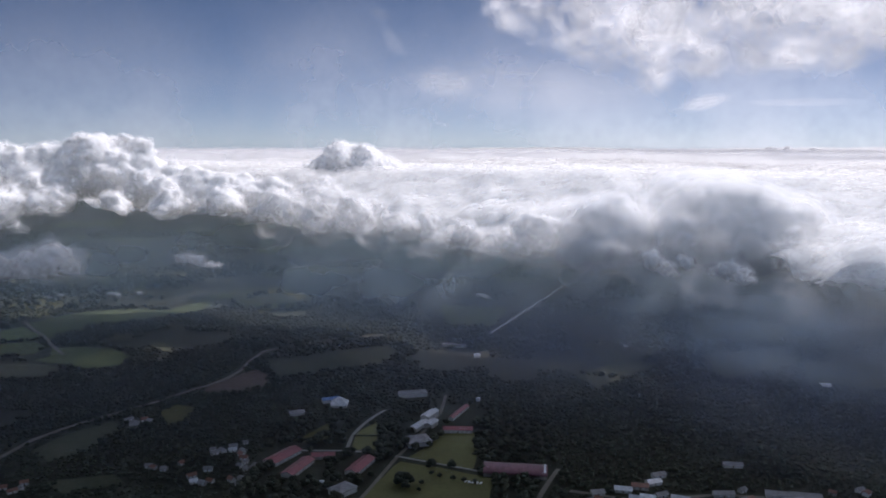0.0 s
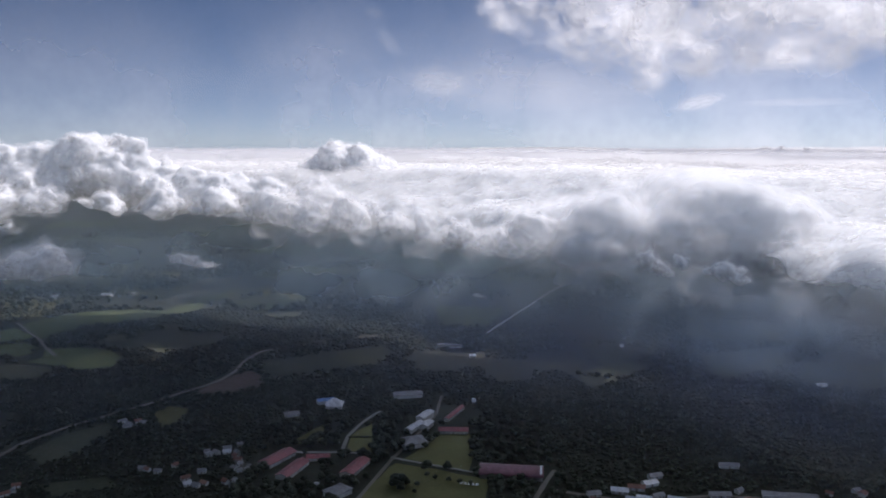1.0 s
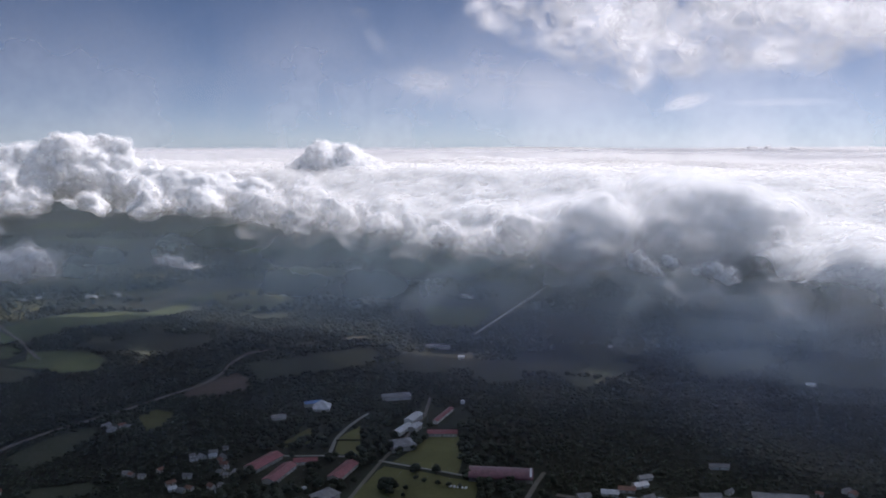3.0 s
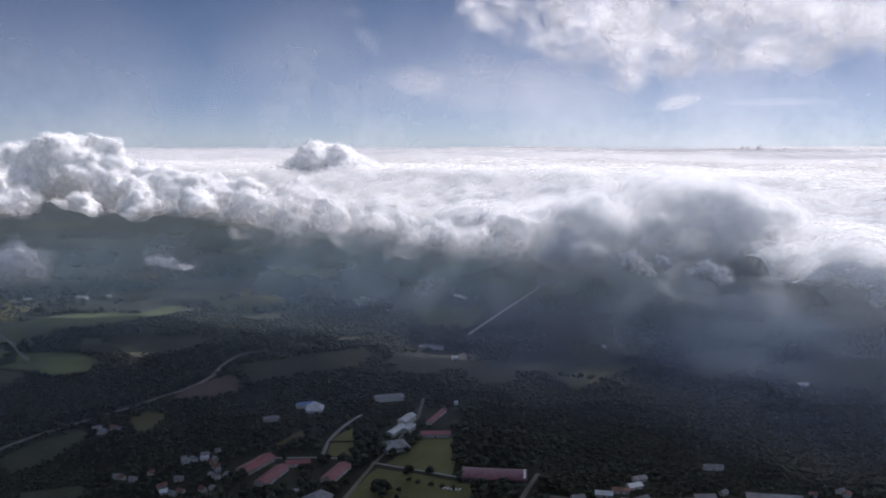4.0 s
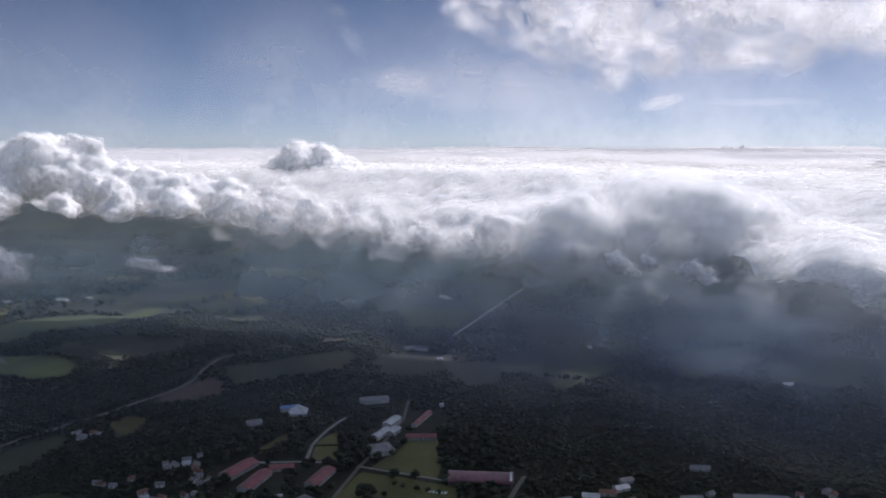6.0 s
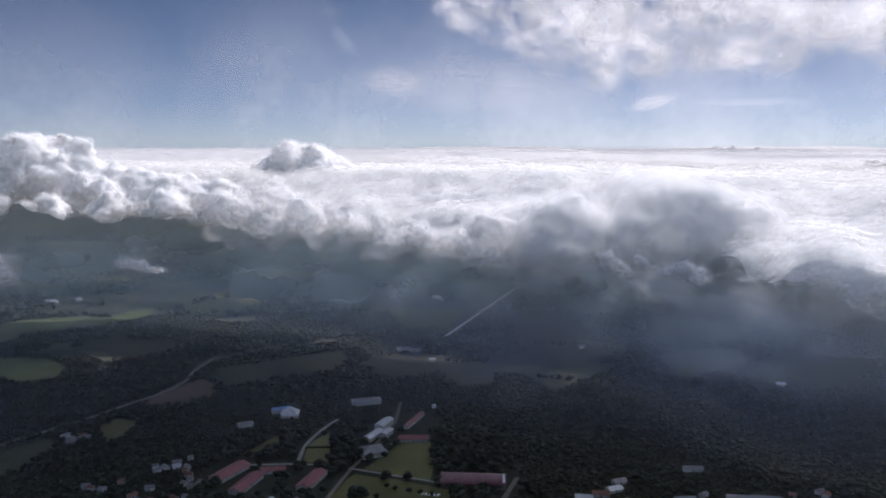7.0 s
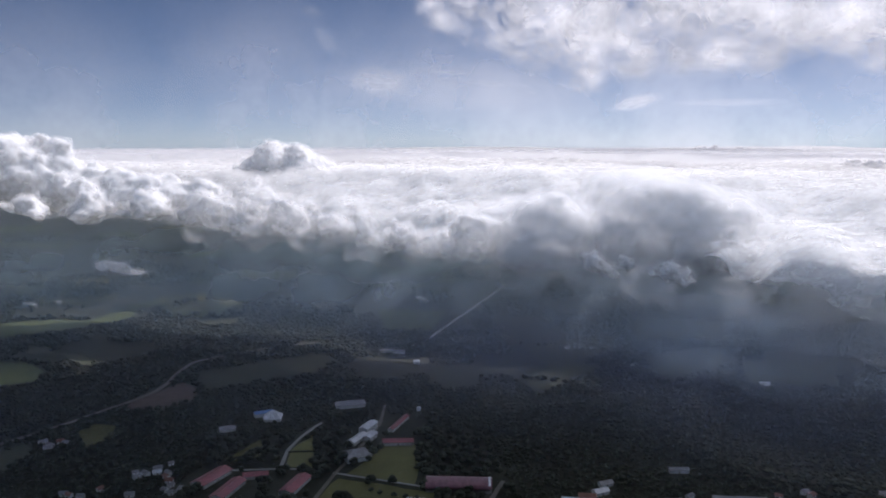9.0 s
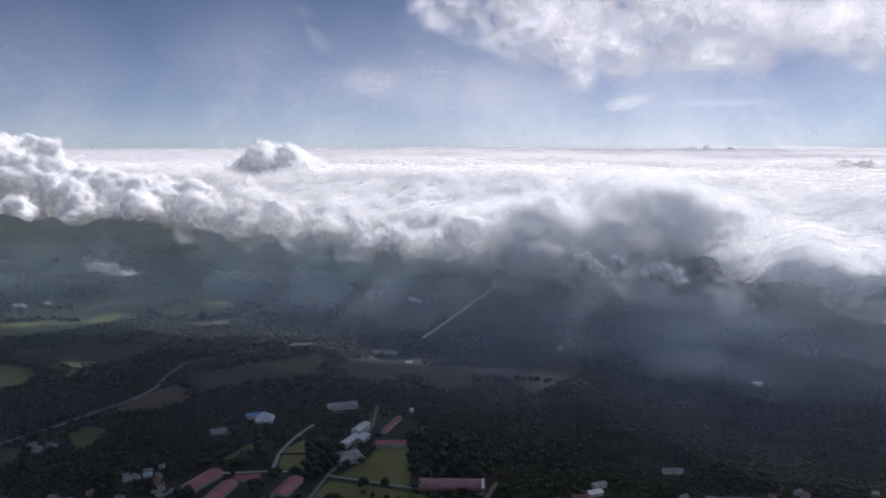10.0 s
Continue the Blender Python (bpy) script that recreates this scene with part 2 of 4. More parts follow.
def part(name, data, mat, parent, label=""):
    """Links a bmesh or a mesh as one object under a thing or a part."""
    if isinstance(data, bmesh.types.BMesh):
        me = bpy.data.meshes.new(name)
        data.to_mesh(me)
        data.free()
        me.materials.append(mat)
    else:
        me = data
    ob = new(name, me)
    ob.parent = parent
    return tagged(ob, label)


def box(x0, x1, y0, y1, z0, z1, bm=None, bevel=0.0):
    bm = bm or bmesh.new()
    made = bmesh.ops.create_cube(bm, size=1)["verts"]
    bmesh.ops.scale(bm, vec=(x1 - x0, y1 - y0, z1 - z0), verts=made)
    bmesh.ops.translate(bm, vec=((x0 + x1) / 2, (y0 + y1) / 2, (z0 + z1) / 2), verts=made)
    if bevel:
        bmesh.ops.bevel(bm, geom=list({e for v in made for e in v.link_edges}), offset=bevel, segments=1, affect="EDGES")
    return bm


def prism(outline, axis_from, axis_to, bm=None):
    """Extrudes an outline of (y, z) points along x."""
    bm = bm or bmesh.new()
    a = [bm.verts.new((axis_from, y, z)) for y, z in outline]
    b = [bm.verts.new((axis_to, y, z)) for y, z in outline]
    bm.faces.new(a[::-1])
    bm.faces.new(b)
    for i in range(len(a)):
        j = (i + 1) % len(a)
        bm.faces.new((a[i], a[j], b[j], b[i]))
    bmesh.ops.recalc_face_normals(bm, faces=bm.faces)
    return bm


# ---- clouds ----
def skin(vals, level, origin, h):
    """The surface on which a field on a grid takes a level: points and quads."""
    s = vals - level
    n = tuple(k - 1 for k in s.shape)
    acc, cnt = np.zeros((*n, 3), np.float32), np.zeros(n, np.float32)
    crossings = []
    for ax in range(3):
        lo = [slice(None)] * 3
        hi = [slice(None)] * 3
        lo[ax], hi[ax] = slice(None, -1), slice(1, None)
        a, b = s[tuple(lo)], s[tuple(hi)]
        cross = (a > 0) != (b > 0)
        with np.errstate(divide="ignore", invalid="ignore"):
            t = np.where(cross, a / (a - b), 0)
        crossings.append((cross, a > 0))
        u, w = [k for k in range(3) if k != ax]
        for du in (0, 1):
            for dw in (0, 1):
                cut = [slice(None)] * 3
                cut[u], cut[w] = slice(du, du + n[u]), slice(dw, dw + n[w])
                e = cross[tuple(cut)]
                acc[..., ax] += e * t[tuple(cut)]
                acc[..., u] += e * du
                acc[..., w] += e * dw
                cnt += e
    on = cnt > 0
    number = np.full(n, -1)
    number[on] = np.arange(on.sum())
    verts = (np.argwhere(on) + acc[on] / cnt[on][:, None]) * h + origin
    quads = []
    for ax in range(3):
        cross, up = crossings[ax]
        u, w = [k for k in range(3) if k != ax]
        cut = [slice(None)] * 3
        cut[u], cut[w] = slice(1, n[u]), slice(1, n[w])
        at = np.argwhere(cross[tuple(cut)])
        if not len(at):
            continue
        flip = up[tuple(cut)][tuple(at.T)]
        at[:, u] += 1
        at[:, w] += 1
        ring = []
        for du, dw in ((-1, -1), (0, -1), (0, 0), (-1, 0)):
            c = at.copy()
            c[:, u] += du
            c[:, w] += dw
            ring.append(number[tuple(c.T)])
        q = np.stack(ring, 1)
        if ax == 1:
            flip = ~flip
        q[~flip] = q[~flip][:, ::-1]
        quads.append(q)
    return verts, np.concatenate(quads)


def offspring(centres, n, rng, size, low=-0.3):
    """Smaller lumps scattered over the lumps of a cloud."""
    out = []
    for x, y, z, r in centres:
        for _ in range(n):
            d = rng.normal(size=3)
            d /= np.linalg.norm(d)
            d[2] = max(d[2], low)
            out.append((x + d[0] * r * 0.85, y + d[1] * r * 0.85, z + d[2] * r * 0.75, r * rng.uniform(*size)))
    return out


def cloud_field(centres, h, squeeze, base, knobs, blend, reach, shrink, frayed=False):
    """Depth below a cloud's surface in metres: lumps that melt into each other, swollen and creased by noise, cut off softly at the base."""
    c = np.array(centres, np.float32)
    pad = reach + knobs[0] * 0.6 + 2 * h
    lo = np.array([(c[:, k] - c[:, 3] * (squeeze if k == 2 else 1)).min() - pad for k in range(3)])
    hi = np.array([(c[:, k] + c[:, 3] * (squeeze if k == 2 else 1)).max() + pad for k in range(3)])
    lo[2] = max(lo[2], base - reach - 14)
    axes = [np.arange(lo[k], hi[k] + h, h, dtype=np.float32) for k in range(3)]
    g = np.stack(np.meshgrid(*axes, indexing="ij"), -1)
    shape = g.shape[:3]
    p = g.reshape(-1, 3)
    q = p / (knobs[1] * 1.6)
    bent = p + knobs[0] * (0.8 if frayed else 0.6) * np.stack([fbm(q + shift, 5 if frayed else 2, 0.6 if frayed else 0.5) for shift in (0, 31.7, 63.1)], 1).astype(np.float32)
    total = np.zeros(len(p))
    for x, y, z, r in c:
        d = np.sqrt((bent[:, 0] - x) ** 2 + (bent[:, 1] - y) ** 2 + ((bent[:, 2] - z) / squeeze) ** 2)
        total += np.exp(np.clip((r - d) / blend, -40, 40))
    f = blend * np.log(total + 1e-17) - shrink
    f = np.maximum(f, -3 * reach - 60)
    if frayed:
        f += knobs[2] * fbm(p * np.array((1, 1, 1.5)) / knobs[3], 5, 0.55)
    else:
        near = np.abs(f) < reach + knobs[0] + knobs[2] + 25
        n = p[near] + 0.12 * (bent[near] - p[near])
        warp = knobs[3] * 0.3 * np.stack((fbm(n / knobs[3], 2), fbm(n / knobs[3] + 41.3, 2), fbm(n / knobs[3] + 7.9, 2)), 1).astype(np.float32)
        n = n + warp
        f[near] += knobs[0] * (cells(n / knobs[1]) - 0.6) + knobs[2] * (cells(n / knobs[3] + 5.3) - 0.6) + knobs[2] * 0.5 * (cells(n / (knobs[3] * 0.45) + 9.1) - 0.6)
    floor_z = base + 7 * fbm(p * np.array((1, 1, 0)) / 45.0, 3)
    f -= np.maximum(0, floor_z - p[:, 2]) * 1.6
    f = f.reshape(shape).astype(np.float32)
    for k in range(3):                       # nothing may touch the rim of the grid
        edge = [slice(None)] * 3
        for side in (0, -1):
            edge[k] = side
            f[tuple(edge)] = -1e3
    return f, lo


def cloud(name, centres, label, children=5, base=112, squeeze=0.9, seed=1, h=4.0, shells=None, core=None, size=(0.2, 0.6), knobs=(22, 58, 12, 25), blend=6.0, shrink=7.0, frayed=False):
    rng = np.random.RandomState(seed)
    shells = BANK_SHELLS if shells is None else shells
    every = [*centres, *offspring(centres, children, rng, size)]
    f, lo = cloud_field(every, h, squeeze, base, knobs, blend, -min(k for k, _ in shells), shrink, frayed)
    ob = thing(name, label=label, category="cloud")
    if core:
        v, q = skin(f, 0.0, lo, h)
        part("cloud_body", tri_mesh("cloud_body", v, q, [core]), None, ob)
    for depth, mat in shells:
        v, q = skin(f, depth, lo, h)
        part("cloud_fringe", tri_mesh("cloud_fringe", v, q, [mat]), None, ob, "thin ragged translucent vapour")["kind"] = "stuff"
    return ob


BANK_SHELLS = list(zip((-1.5, -4, -8, -13), FRINGE))
DOME_SHELLS = list(zip((-4, -10, -17, -25, -34), RIM))
PUFF_SHELLS = list(zip((7, 4, 1.5, -1, -4, -7.5), FLUFF))
VEIL_SHELLS = list(zip((75, 48, 22, 0, -22, -48), THIN))
LEFT = [(-951, 1528, 207, 103), (-877, 1572, 219, 80), (-802, 1555, 205, 69), (-747, 1583, 229, 70), (-685, 1610, 232, 70), (-611, 1608, 210, 64),
        (-540, 1633, 202, 57), (-465, 1635, 193, 56), (-383, 1605, 184, 52), (-530, 1531, 172, 37), (-615, 1499, 169, 35), (-429, 1521, 159, 38)]
LEFT_LOW = [(-807, 1335, 164, 47), (-754, 1343, 168, 42), (-699, 1350, 171, 33), (-664, 1367, 169, 28), (-712, 1298, 146, 23)]
CENTRE = [(-303, 1490, 146, 42), (-256, 1600, 165, 44), (-240, 1450, 137, 34), (-185, 1425, 128, 24), (-150, 1400, 136, 30), (-92, 1357, 124, 30), (-200, 1500, 160, 34), (-120, 1470, 150, 28),
          (-60, 1330, 118, 18), (-22, 1300, 128, 26), (20, 1252, 118, 18), (45, 1230, 130, 28), (85, 1190, 120, 16), (116, 1165, 128, 26), (150, 1165, 135, 24)]
TOWER = [(-246, 1884, 230, 49), (-193, 1890, 224, 54), (-248, 1884, 259, 24), (-159, 1873, 214, 46), (-300, 1886, 214, 33), (-119, 1876, 203, 35), (-209, 1848, 191, 40)]
HUMP_A = [(244, 1135, 138, 64), (208, 1134, 122, 32), (283, 1104, 132, 37), (193, 1245, 147, 40)]
HUMP_B = [(390, 1082, 148, 68), (345, 1090, 148, 54), (432, 1045, 148, 56), (372, 1092, 182, 38), (412, 1080, 180, 38), (363, 1248, 183, 37), (411, 1233, 190, 33)]
RIGHT = [(452, 960, 128, 30), (463, 900, 124, 26), (476, 850, 122, 24), (440, 1010, 132, 34), (495, 800, 122, 26)]
SMALL_A = [(-526, 978, 130, 24), (-500, 991, 130, 24), (-553, 963, 128, 24), (-480, 1001, 122, 16), (-573, 951, 132, 22), (-500, 991, 140, 14)]
SMALL_B = [(-361, 1071, 115, 10), (-344, 1076, 117, 12), (-325, 1082, 113, 10), (-309, 1087, 113, 7)]
PUFF_A = [(252, 954, 133, 13), (264, 951, 129, 10), (274, 944, 123, 7)]
PUFF_B = [(294, 942, 137, 8), (298, 941, 134, 5)]
PUFF_C = [(333, 900, 131, 13), (343, 885, 129, 10), (317, 905, 134, 7)]
EDGE = [(1206, 1959, 214, 26), (1245, 1934, 220, 33), (1284, 1908, 215, 30)]
VEIL = [(219, 2613, 666, 47), (319, 2607, 630, 57), (444, 2593, 612, 57), (540, 2576, 590, 46), (648, 2548, 640, 53), (750, 2526, 560, 72), (836, 2497, 590, 56), (933, 2459, 640, 64), (1038, 2421, 580, 58),
        (1134, 2376, 578, 68), (1225, 2331, 577, 76), (1311, 2283, 579, 85), (1413, 2221, 586, 94), (209, 2604, 726, 47), (351, 2592, 706, 85), (525, 2564, 693, 104), (693, 2527, 679, 113), (866, 2473, 679, 113)]
VEIL += [(1028, 2411, 669, 113), (1177, 2343, 666, 113), (1314, 2271, 654, 123), (1436, 2195, 656, 151), (380, 2563, 838, 132), (631, 2511, 843, 151), (863, 2441, 844, 170), (1077, 2359, 825, 170), (1268, 2267, 804, 189)]
cloud("cumulus_bank", [(x, y, z - 26, r * 0.96) for x, y, z, r in LEFT], "tall heaped white cumulus bank with grey hollows", 7, 146, seed=1, h=4.6, shells=BANK_SHELLS[:3], core=SHADED, knobs=(34, 84, 15, 30))
cloud("cumulus_cloud", LEFT_LOW, "low ragged white cumulus before the tall bank", 6, 128, 0.72, 2, core=SHADED, shrink=17)
cloud("cumulus_bank", CENTRE, "long white cumulus bank with a ragged lower edge", 6, 110, seed=3, h=4.4, core=BANK, knobs=(26, 64, 13, 26))
cloud("cumulus_tower", [(x, y, z - 8, r * 1.1) for x, y, z, r in TOWER], "cumulus tower with a bluish shaded face and bright crown", 6, 120, seed=4, shells=BANK_SHELLS[:3], core=DENSE, size=(0.15, 0.4), knobs=(10, 50, 8, 18))
cloud("cumulus_dome", HUMP_A, "rounded cumulus dome with a dark grey shaded side", 5, 90, seed=5, shells=[(k * 0.75, m) for k, m in DOME_SHELLS], core=DENSE, size=(0.15, 0.4), knobs=(14, 60, 6, 26), shrink=12)
cloud("cumulus_dome", HUMP_B, "large cumulus dome with a dark grey shaded side", 5, 90, seed=16, shells=DOME_SHELLS, core=DENSE, size=(0.15, 0.4), knobs=(14, 60, 6, 26), shrink=12)
cloud("cumulus_bank", RIGHT, "bright white cumulus bank trailing grey mist below", 5, 96, seed=7, core=MISTY)
cloud("small_cumulus", SMALL_A, "small pale grey cumulus floating low over farmland", 6, 108, 0.8, 8, 2.5, [(k * 1.3, m) for k, m in zip((6, 3, 0, -3.5, -7), FLUFF[1:])], None, knobs=(15, 30, 8, 12), blend=3, shrink=4)
cloud("small_cumulus", SMALL_B, "small flat shred of white cumulus over farmland", 5, 104, 0.7, 9, 1.6, [(k * 0.7, m) for k, m in zip((6, 3, -0.5, -4.5), FLUFF[2:])], None, knobs=(10, 19, 5, 8), blend=1.6, shrink=2.2)
cloud("cloud_shred", PUFF_A, "bright torn shred of cloud below dark domes", 5, 90, 0.9, 10, 1.6, [(k * 0.5, m) for k, m in PUFF_SHELLS], None, knobs=(8, 14, 4, 6), blend=1.6, shrink=2.2)
cloud("cloud_shred", PUFF_B, "tiny bright puff of cloud below dark domes", 4, 90, 0.9, 11, 1.3, [(k * 0.4, m) for k, m in PUFF_SHELLS], None, knobs=(5, 9, 2.5, 5), blend=1.2, shrink=1.5)
cloud("cloud_shred", PUFF_C, "faint torn shred of cloud below dark domes", 5, 90, 0.8, 12, 1.6, [(k * 0.5, m) for k, m in PUFF_SHELLS], None, knobs=(8, 14, 4, 6), blend=1.6, shrink=2.2)
cloud("small_cumulus", EDGE, "grey cloud cap rising out of the white deck", 4, 190, 0.6, 13, core=DENSE)
for k, (x, y, z, r) in enumerate(((-834, 4116, 226, 22), (959, 4089, 232, 26), (1598, 3884, 238, 22), (1668, 3855, 240, 22), (1770, 3809, 238, 27), (-42, 4200, 228, 20))):
    cloud("small_cumulus", [(x - r, y, z, r * 0.6), (x, y, z, r), (x + r * 1.2, y + 8, z - 3, r * 0.7)], "tiny far cloud top standing out of the deck", 4, 205, 0.5, 40 + k, 5.0, BANK_SHELLS[:2], CLOUD, knobs=(9, 26, 5, 14), blend=4, shrink=4)
cloud("cumulus_cloud", [(399, 1431, 196, 17), (432, 1423, 199, 19), (477, 1409, 203, 21), (515, 1396, 203, 17)], "grey-topped heaps of cloud behind a dark dome", 4, 170, 0.8, 51, 3.4, BANK_SHELLS[:3], SHADED, knobs=(12, 34, 7, 15), blend=4, shrink=5)
cloud("small_cumulus", [(426, 1849, 206, 18), (398, 1856, 198, 12), (450, 1845, 198, 12)], "small knob of cloud standing out of the deck", 4, 180, 0.8, 52, 3.4, BANK_SHELLS[:3], SHADED, knobs=(9, 26, 5, 12), blend=3, shrink=4)
WISP = [(8, vapour("mist_shred_inner", 0.18, 0.012, 0.35, 0.65, (0.9, 0.92, 0.95))), (-8, vapour("mist_shred_outer", 0.12, 0.014, 0.35, 0.65, (0.9, 0.92, 0.95)))]
SKIRT = [(5, vapour("cloud_skirt_inner", 0.24, 0.02, 0.36, 0.64)), (-1, vapour("cloud_skirt_middle", 0.2, 0.022, 0.37, 0.65)), (-7, vapour("cloud_skirt_outer", 0.14, 0.024, 0.38, 0.66))]
MISTS = [(d, vapour("ground_mist_%d" % k, 0.07, 0.006, 0.25, 0.75, (0.74, 0.88, 0.97))) for k, d in enumerate((22, 11, 0, -12))]
skirt_rng = np.random.RandomState(77)
for label, n, xs, ys, z, low in (("torn pale vapour along the lower edge of the bank", 24, (-330, -80, 160), (1500, 1350, 1150), 120, 84),
                                 ("torn grey vapour below the dark domes", 18, (190, 330, 480), (1110, 985, 840), 104, 74)):
    u = np.linspace(0, 1, n)
    cloud("cloud_skirt", [(x + skirt_rng.uniform(-14, 14), y + skirt_rng.uniform(-30, 20), z + skirt_rng.uniform(-14, 9), skirt_rng.uniform(16, 34))
                          for x, y in zip(np.interp(u, (0, 0.5, 1), xs), np.interp(u, (0, 0.5, 1), ys))], label, 2, low, 0.75, n, 5.0, SKIRT, None)
cloud("mist_bank", [(350, 985, 84, 46), (410, 930, 80, 50), (470, 860, 78, 52), (300, 1030, 88, 40), (520, 780, 78, 55), (440, 1010, 92, 44)], "grey mist trailing below the cloud bank", 2, 20, 0.6, 21, 8.0, WISP, None)
cloud("mist_bank", [(330, 830, 62, 75), (420, 790, 66, 85), (270, 910, 62, 70), (510, 720, 66, 80), (390, 900, 66, 80), (570, 790, 70, 90)], "thin grey mist lying over dark woods", 2, 36, 0.42, 26, 9.0, MISTS, None)
cloud("mist_bank", [(60, 1170, 66, 75), (150, 1120, 66, 75), (240, 1090, 70, 80), (-50, 1240, 66, 75), (110, 1260, 70, 80), (330, 1040, 70, 80)], "thin teal-grey mist lying before the cloud bank", 2, 34, 0.5, 27, 9.0, MISTS[1:3], None)
cloud("mist_bank", [(560, 700, 92, 26), (590, 690, 96, 22), (545, 735, 86, 24)], "small pale wisp of mist over dark woods", 3, 50, 0.7, 22, 3.0, [(k, m) for k, m in PUFF_SHELLS[2:]], None, knobs=(12, 30, 6, 10), blend=4)
cloud("high_cloud", [(x * 1.5, y * 1.5, 280 + (z - 280) * 1.5, r * 1.5) for x, y, z, r in VEIL], "broad soft white cloud high overhead with frayed edges", 0, 520, 0.85, 14, 18.0, VEIL_SHELLS, None, knobs=(85, 420, 80, 240), blend=45, shrink=8, frayed=True)


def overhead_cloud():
    """Unseen cloud added over and behind the viewpoint to shade the land: two lumpy sheets, its top and its underside.
    """
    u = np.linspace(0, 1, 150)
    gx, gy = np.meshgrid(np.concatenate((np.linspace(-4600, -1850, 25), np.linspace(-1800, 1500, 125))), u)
    # Front edge shaped to shade the ground but leave the cloud banks sunlit.
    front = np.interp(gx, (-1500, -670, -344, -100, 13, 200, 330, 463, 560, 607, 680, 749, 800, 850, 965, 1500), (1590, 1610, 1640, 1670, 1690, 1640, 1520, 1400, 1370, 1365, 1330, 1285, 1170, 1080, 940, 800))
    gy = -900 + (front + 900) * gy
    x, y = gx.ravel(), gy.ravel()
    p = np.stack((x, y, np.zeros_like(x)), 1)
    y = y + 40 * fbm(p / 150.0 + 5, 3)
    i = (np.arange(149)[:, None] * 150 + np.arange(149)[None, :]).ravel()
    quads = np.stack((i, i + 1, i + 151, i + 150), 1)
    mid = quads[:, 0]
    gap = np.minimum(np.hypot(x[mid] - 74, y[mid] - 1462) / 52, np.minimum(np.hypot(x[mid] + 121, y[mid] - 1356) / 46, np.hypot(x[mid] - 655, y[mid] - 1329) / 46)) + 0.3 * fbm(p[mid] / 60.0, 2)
    quads = quads[gap > 1]                    # holes placed to let the sun reach the small low clouds
    # Extra sheet that darkens the land on the left.
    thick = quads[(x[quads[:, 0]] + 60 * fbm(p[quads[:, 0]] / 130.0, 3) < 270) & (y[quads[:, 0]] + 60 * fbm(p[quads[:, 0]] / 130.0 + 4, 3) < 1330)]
    ob = thing("overhead_cloud", label="unseen cloud sheets added overhead to shade the land", category="cloud", kind="stuff")
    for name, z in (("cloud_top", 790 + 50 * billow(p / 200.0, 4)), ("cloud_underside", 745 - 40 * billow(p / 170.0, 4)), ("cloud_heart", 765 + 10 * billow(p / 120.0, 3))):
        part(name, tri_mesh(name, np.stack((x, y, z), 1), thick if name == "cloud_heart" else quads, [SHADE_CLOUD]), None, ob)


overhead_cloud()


def deck_height(x, y, edge):
    """The deck's top: rolling billows, rounded down at its front edge."""
    p = np.stack((x, y, np.zeros_like(x)), 1)
    far = np.clip((np.hypot(x, y) - 1500) / 2500, 0, 1)
    rise = np.interp(x / y, (-0.5, 0.1), (4, 25)) * np.clip((np.hypot(x, y) - 2600) / 2200, 0, 1)
    n = p + 22 * np.stack((fbm(p / 90.0, 2), fbm(p / 90.0 + 9.7, 2), np.zeros_like(x)), 1)
    h = 208 + rise + (18 - 10 * far) * (cells(n / 260.0) - 0.5) + (11 - 5 * far) * (cells(n / 95.0 + 3.3) - 0.5) + (6 - 2 * far) * (cells(n / 42.0 + 7.1) - 0.5) + 9 * fbm(p / 700.0, 2)
    low = 112 + 16 * fbm(p / 60.0, 3)
    e = np.clip(edge, 0, 1)
    return low + (h - low) * e ** 0.75


def cloud_deck():
    bearing = np.radians(np.linspace(-46, 54, 270))
    front = np.interp(np.degrees(bearing), (-48, -33, -19, -11, -3.5, 4.7, 12.7, 20, 27, 33, 58), (2250, 2150, 1880, 1640, 1360, 1180, 1180, 1130, 930, 850, 760))
    step = np.linspace(0, 1, 270)
    dist = front[None, :] * (5600 / front[None, :]) ** (step[:, None] ** 1.0)
    b = np.broadcast_to(bearing, dist.shape)
    x, y = (dist * np.sin(b)).ravel(), (dist * np.cos(b)).ravel()
    slope = np.interp(np.degrees(bearing), (-48, -12, -3, 4, 12, 20, 26, 58), (160, 180, 380, 460, 300, 300, 480, 560))
    p = np.stack((x / 120, y / 120, np.zeros_like(x)), 1)
    edge = np.clip((dist - front[None, :]).ravel() / np.broadcast_to(slope, dist.shape).ravel() + 0.12 * fbm(p, 4), 0, 1)
    n, m = dist.shape
    i = (np.arange(n - 1)[:, None] * m + np.arange(m - 1)[None, :]).ravel()
    quads = np.stack((i, i + 1, i + m + 1, i + m), 1)
    ob = thing("cloud_deck", label="unbroken rolling white cloud deck reaching the horizon", category="cloud", kind="stuff")
    z = deck_height(x, y, edge)
    part("cloud_body", tri_mesh("cloud_body", np.stack((x, y, z), 1), quads, [DECK]), None, ob)
    for k, up in enumerate((5, 12)):
        part("cloud_fringe", tri_mesh("cloud_fringe", np.stack((x, y, z + up), 1)[: 180 * m], quads[: 179 * (m - 1)], [FRINGE[k]]), None, ob, "thin translucent vapour")


cloud_deck()


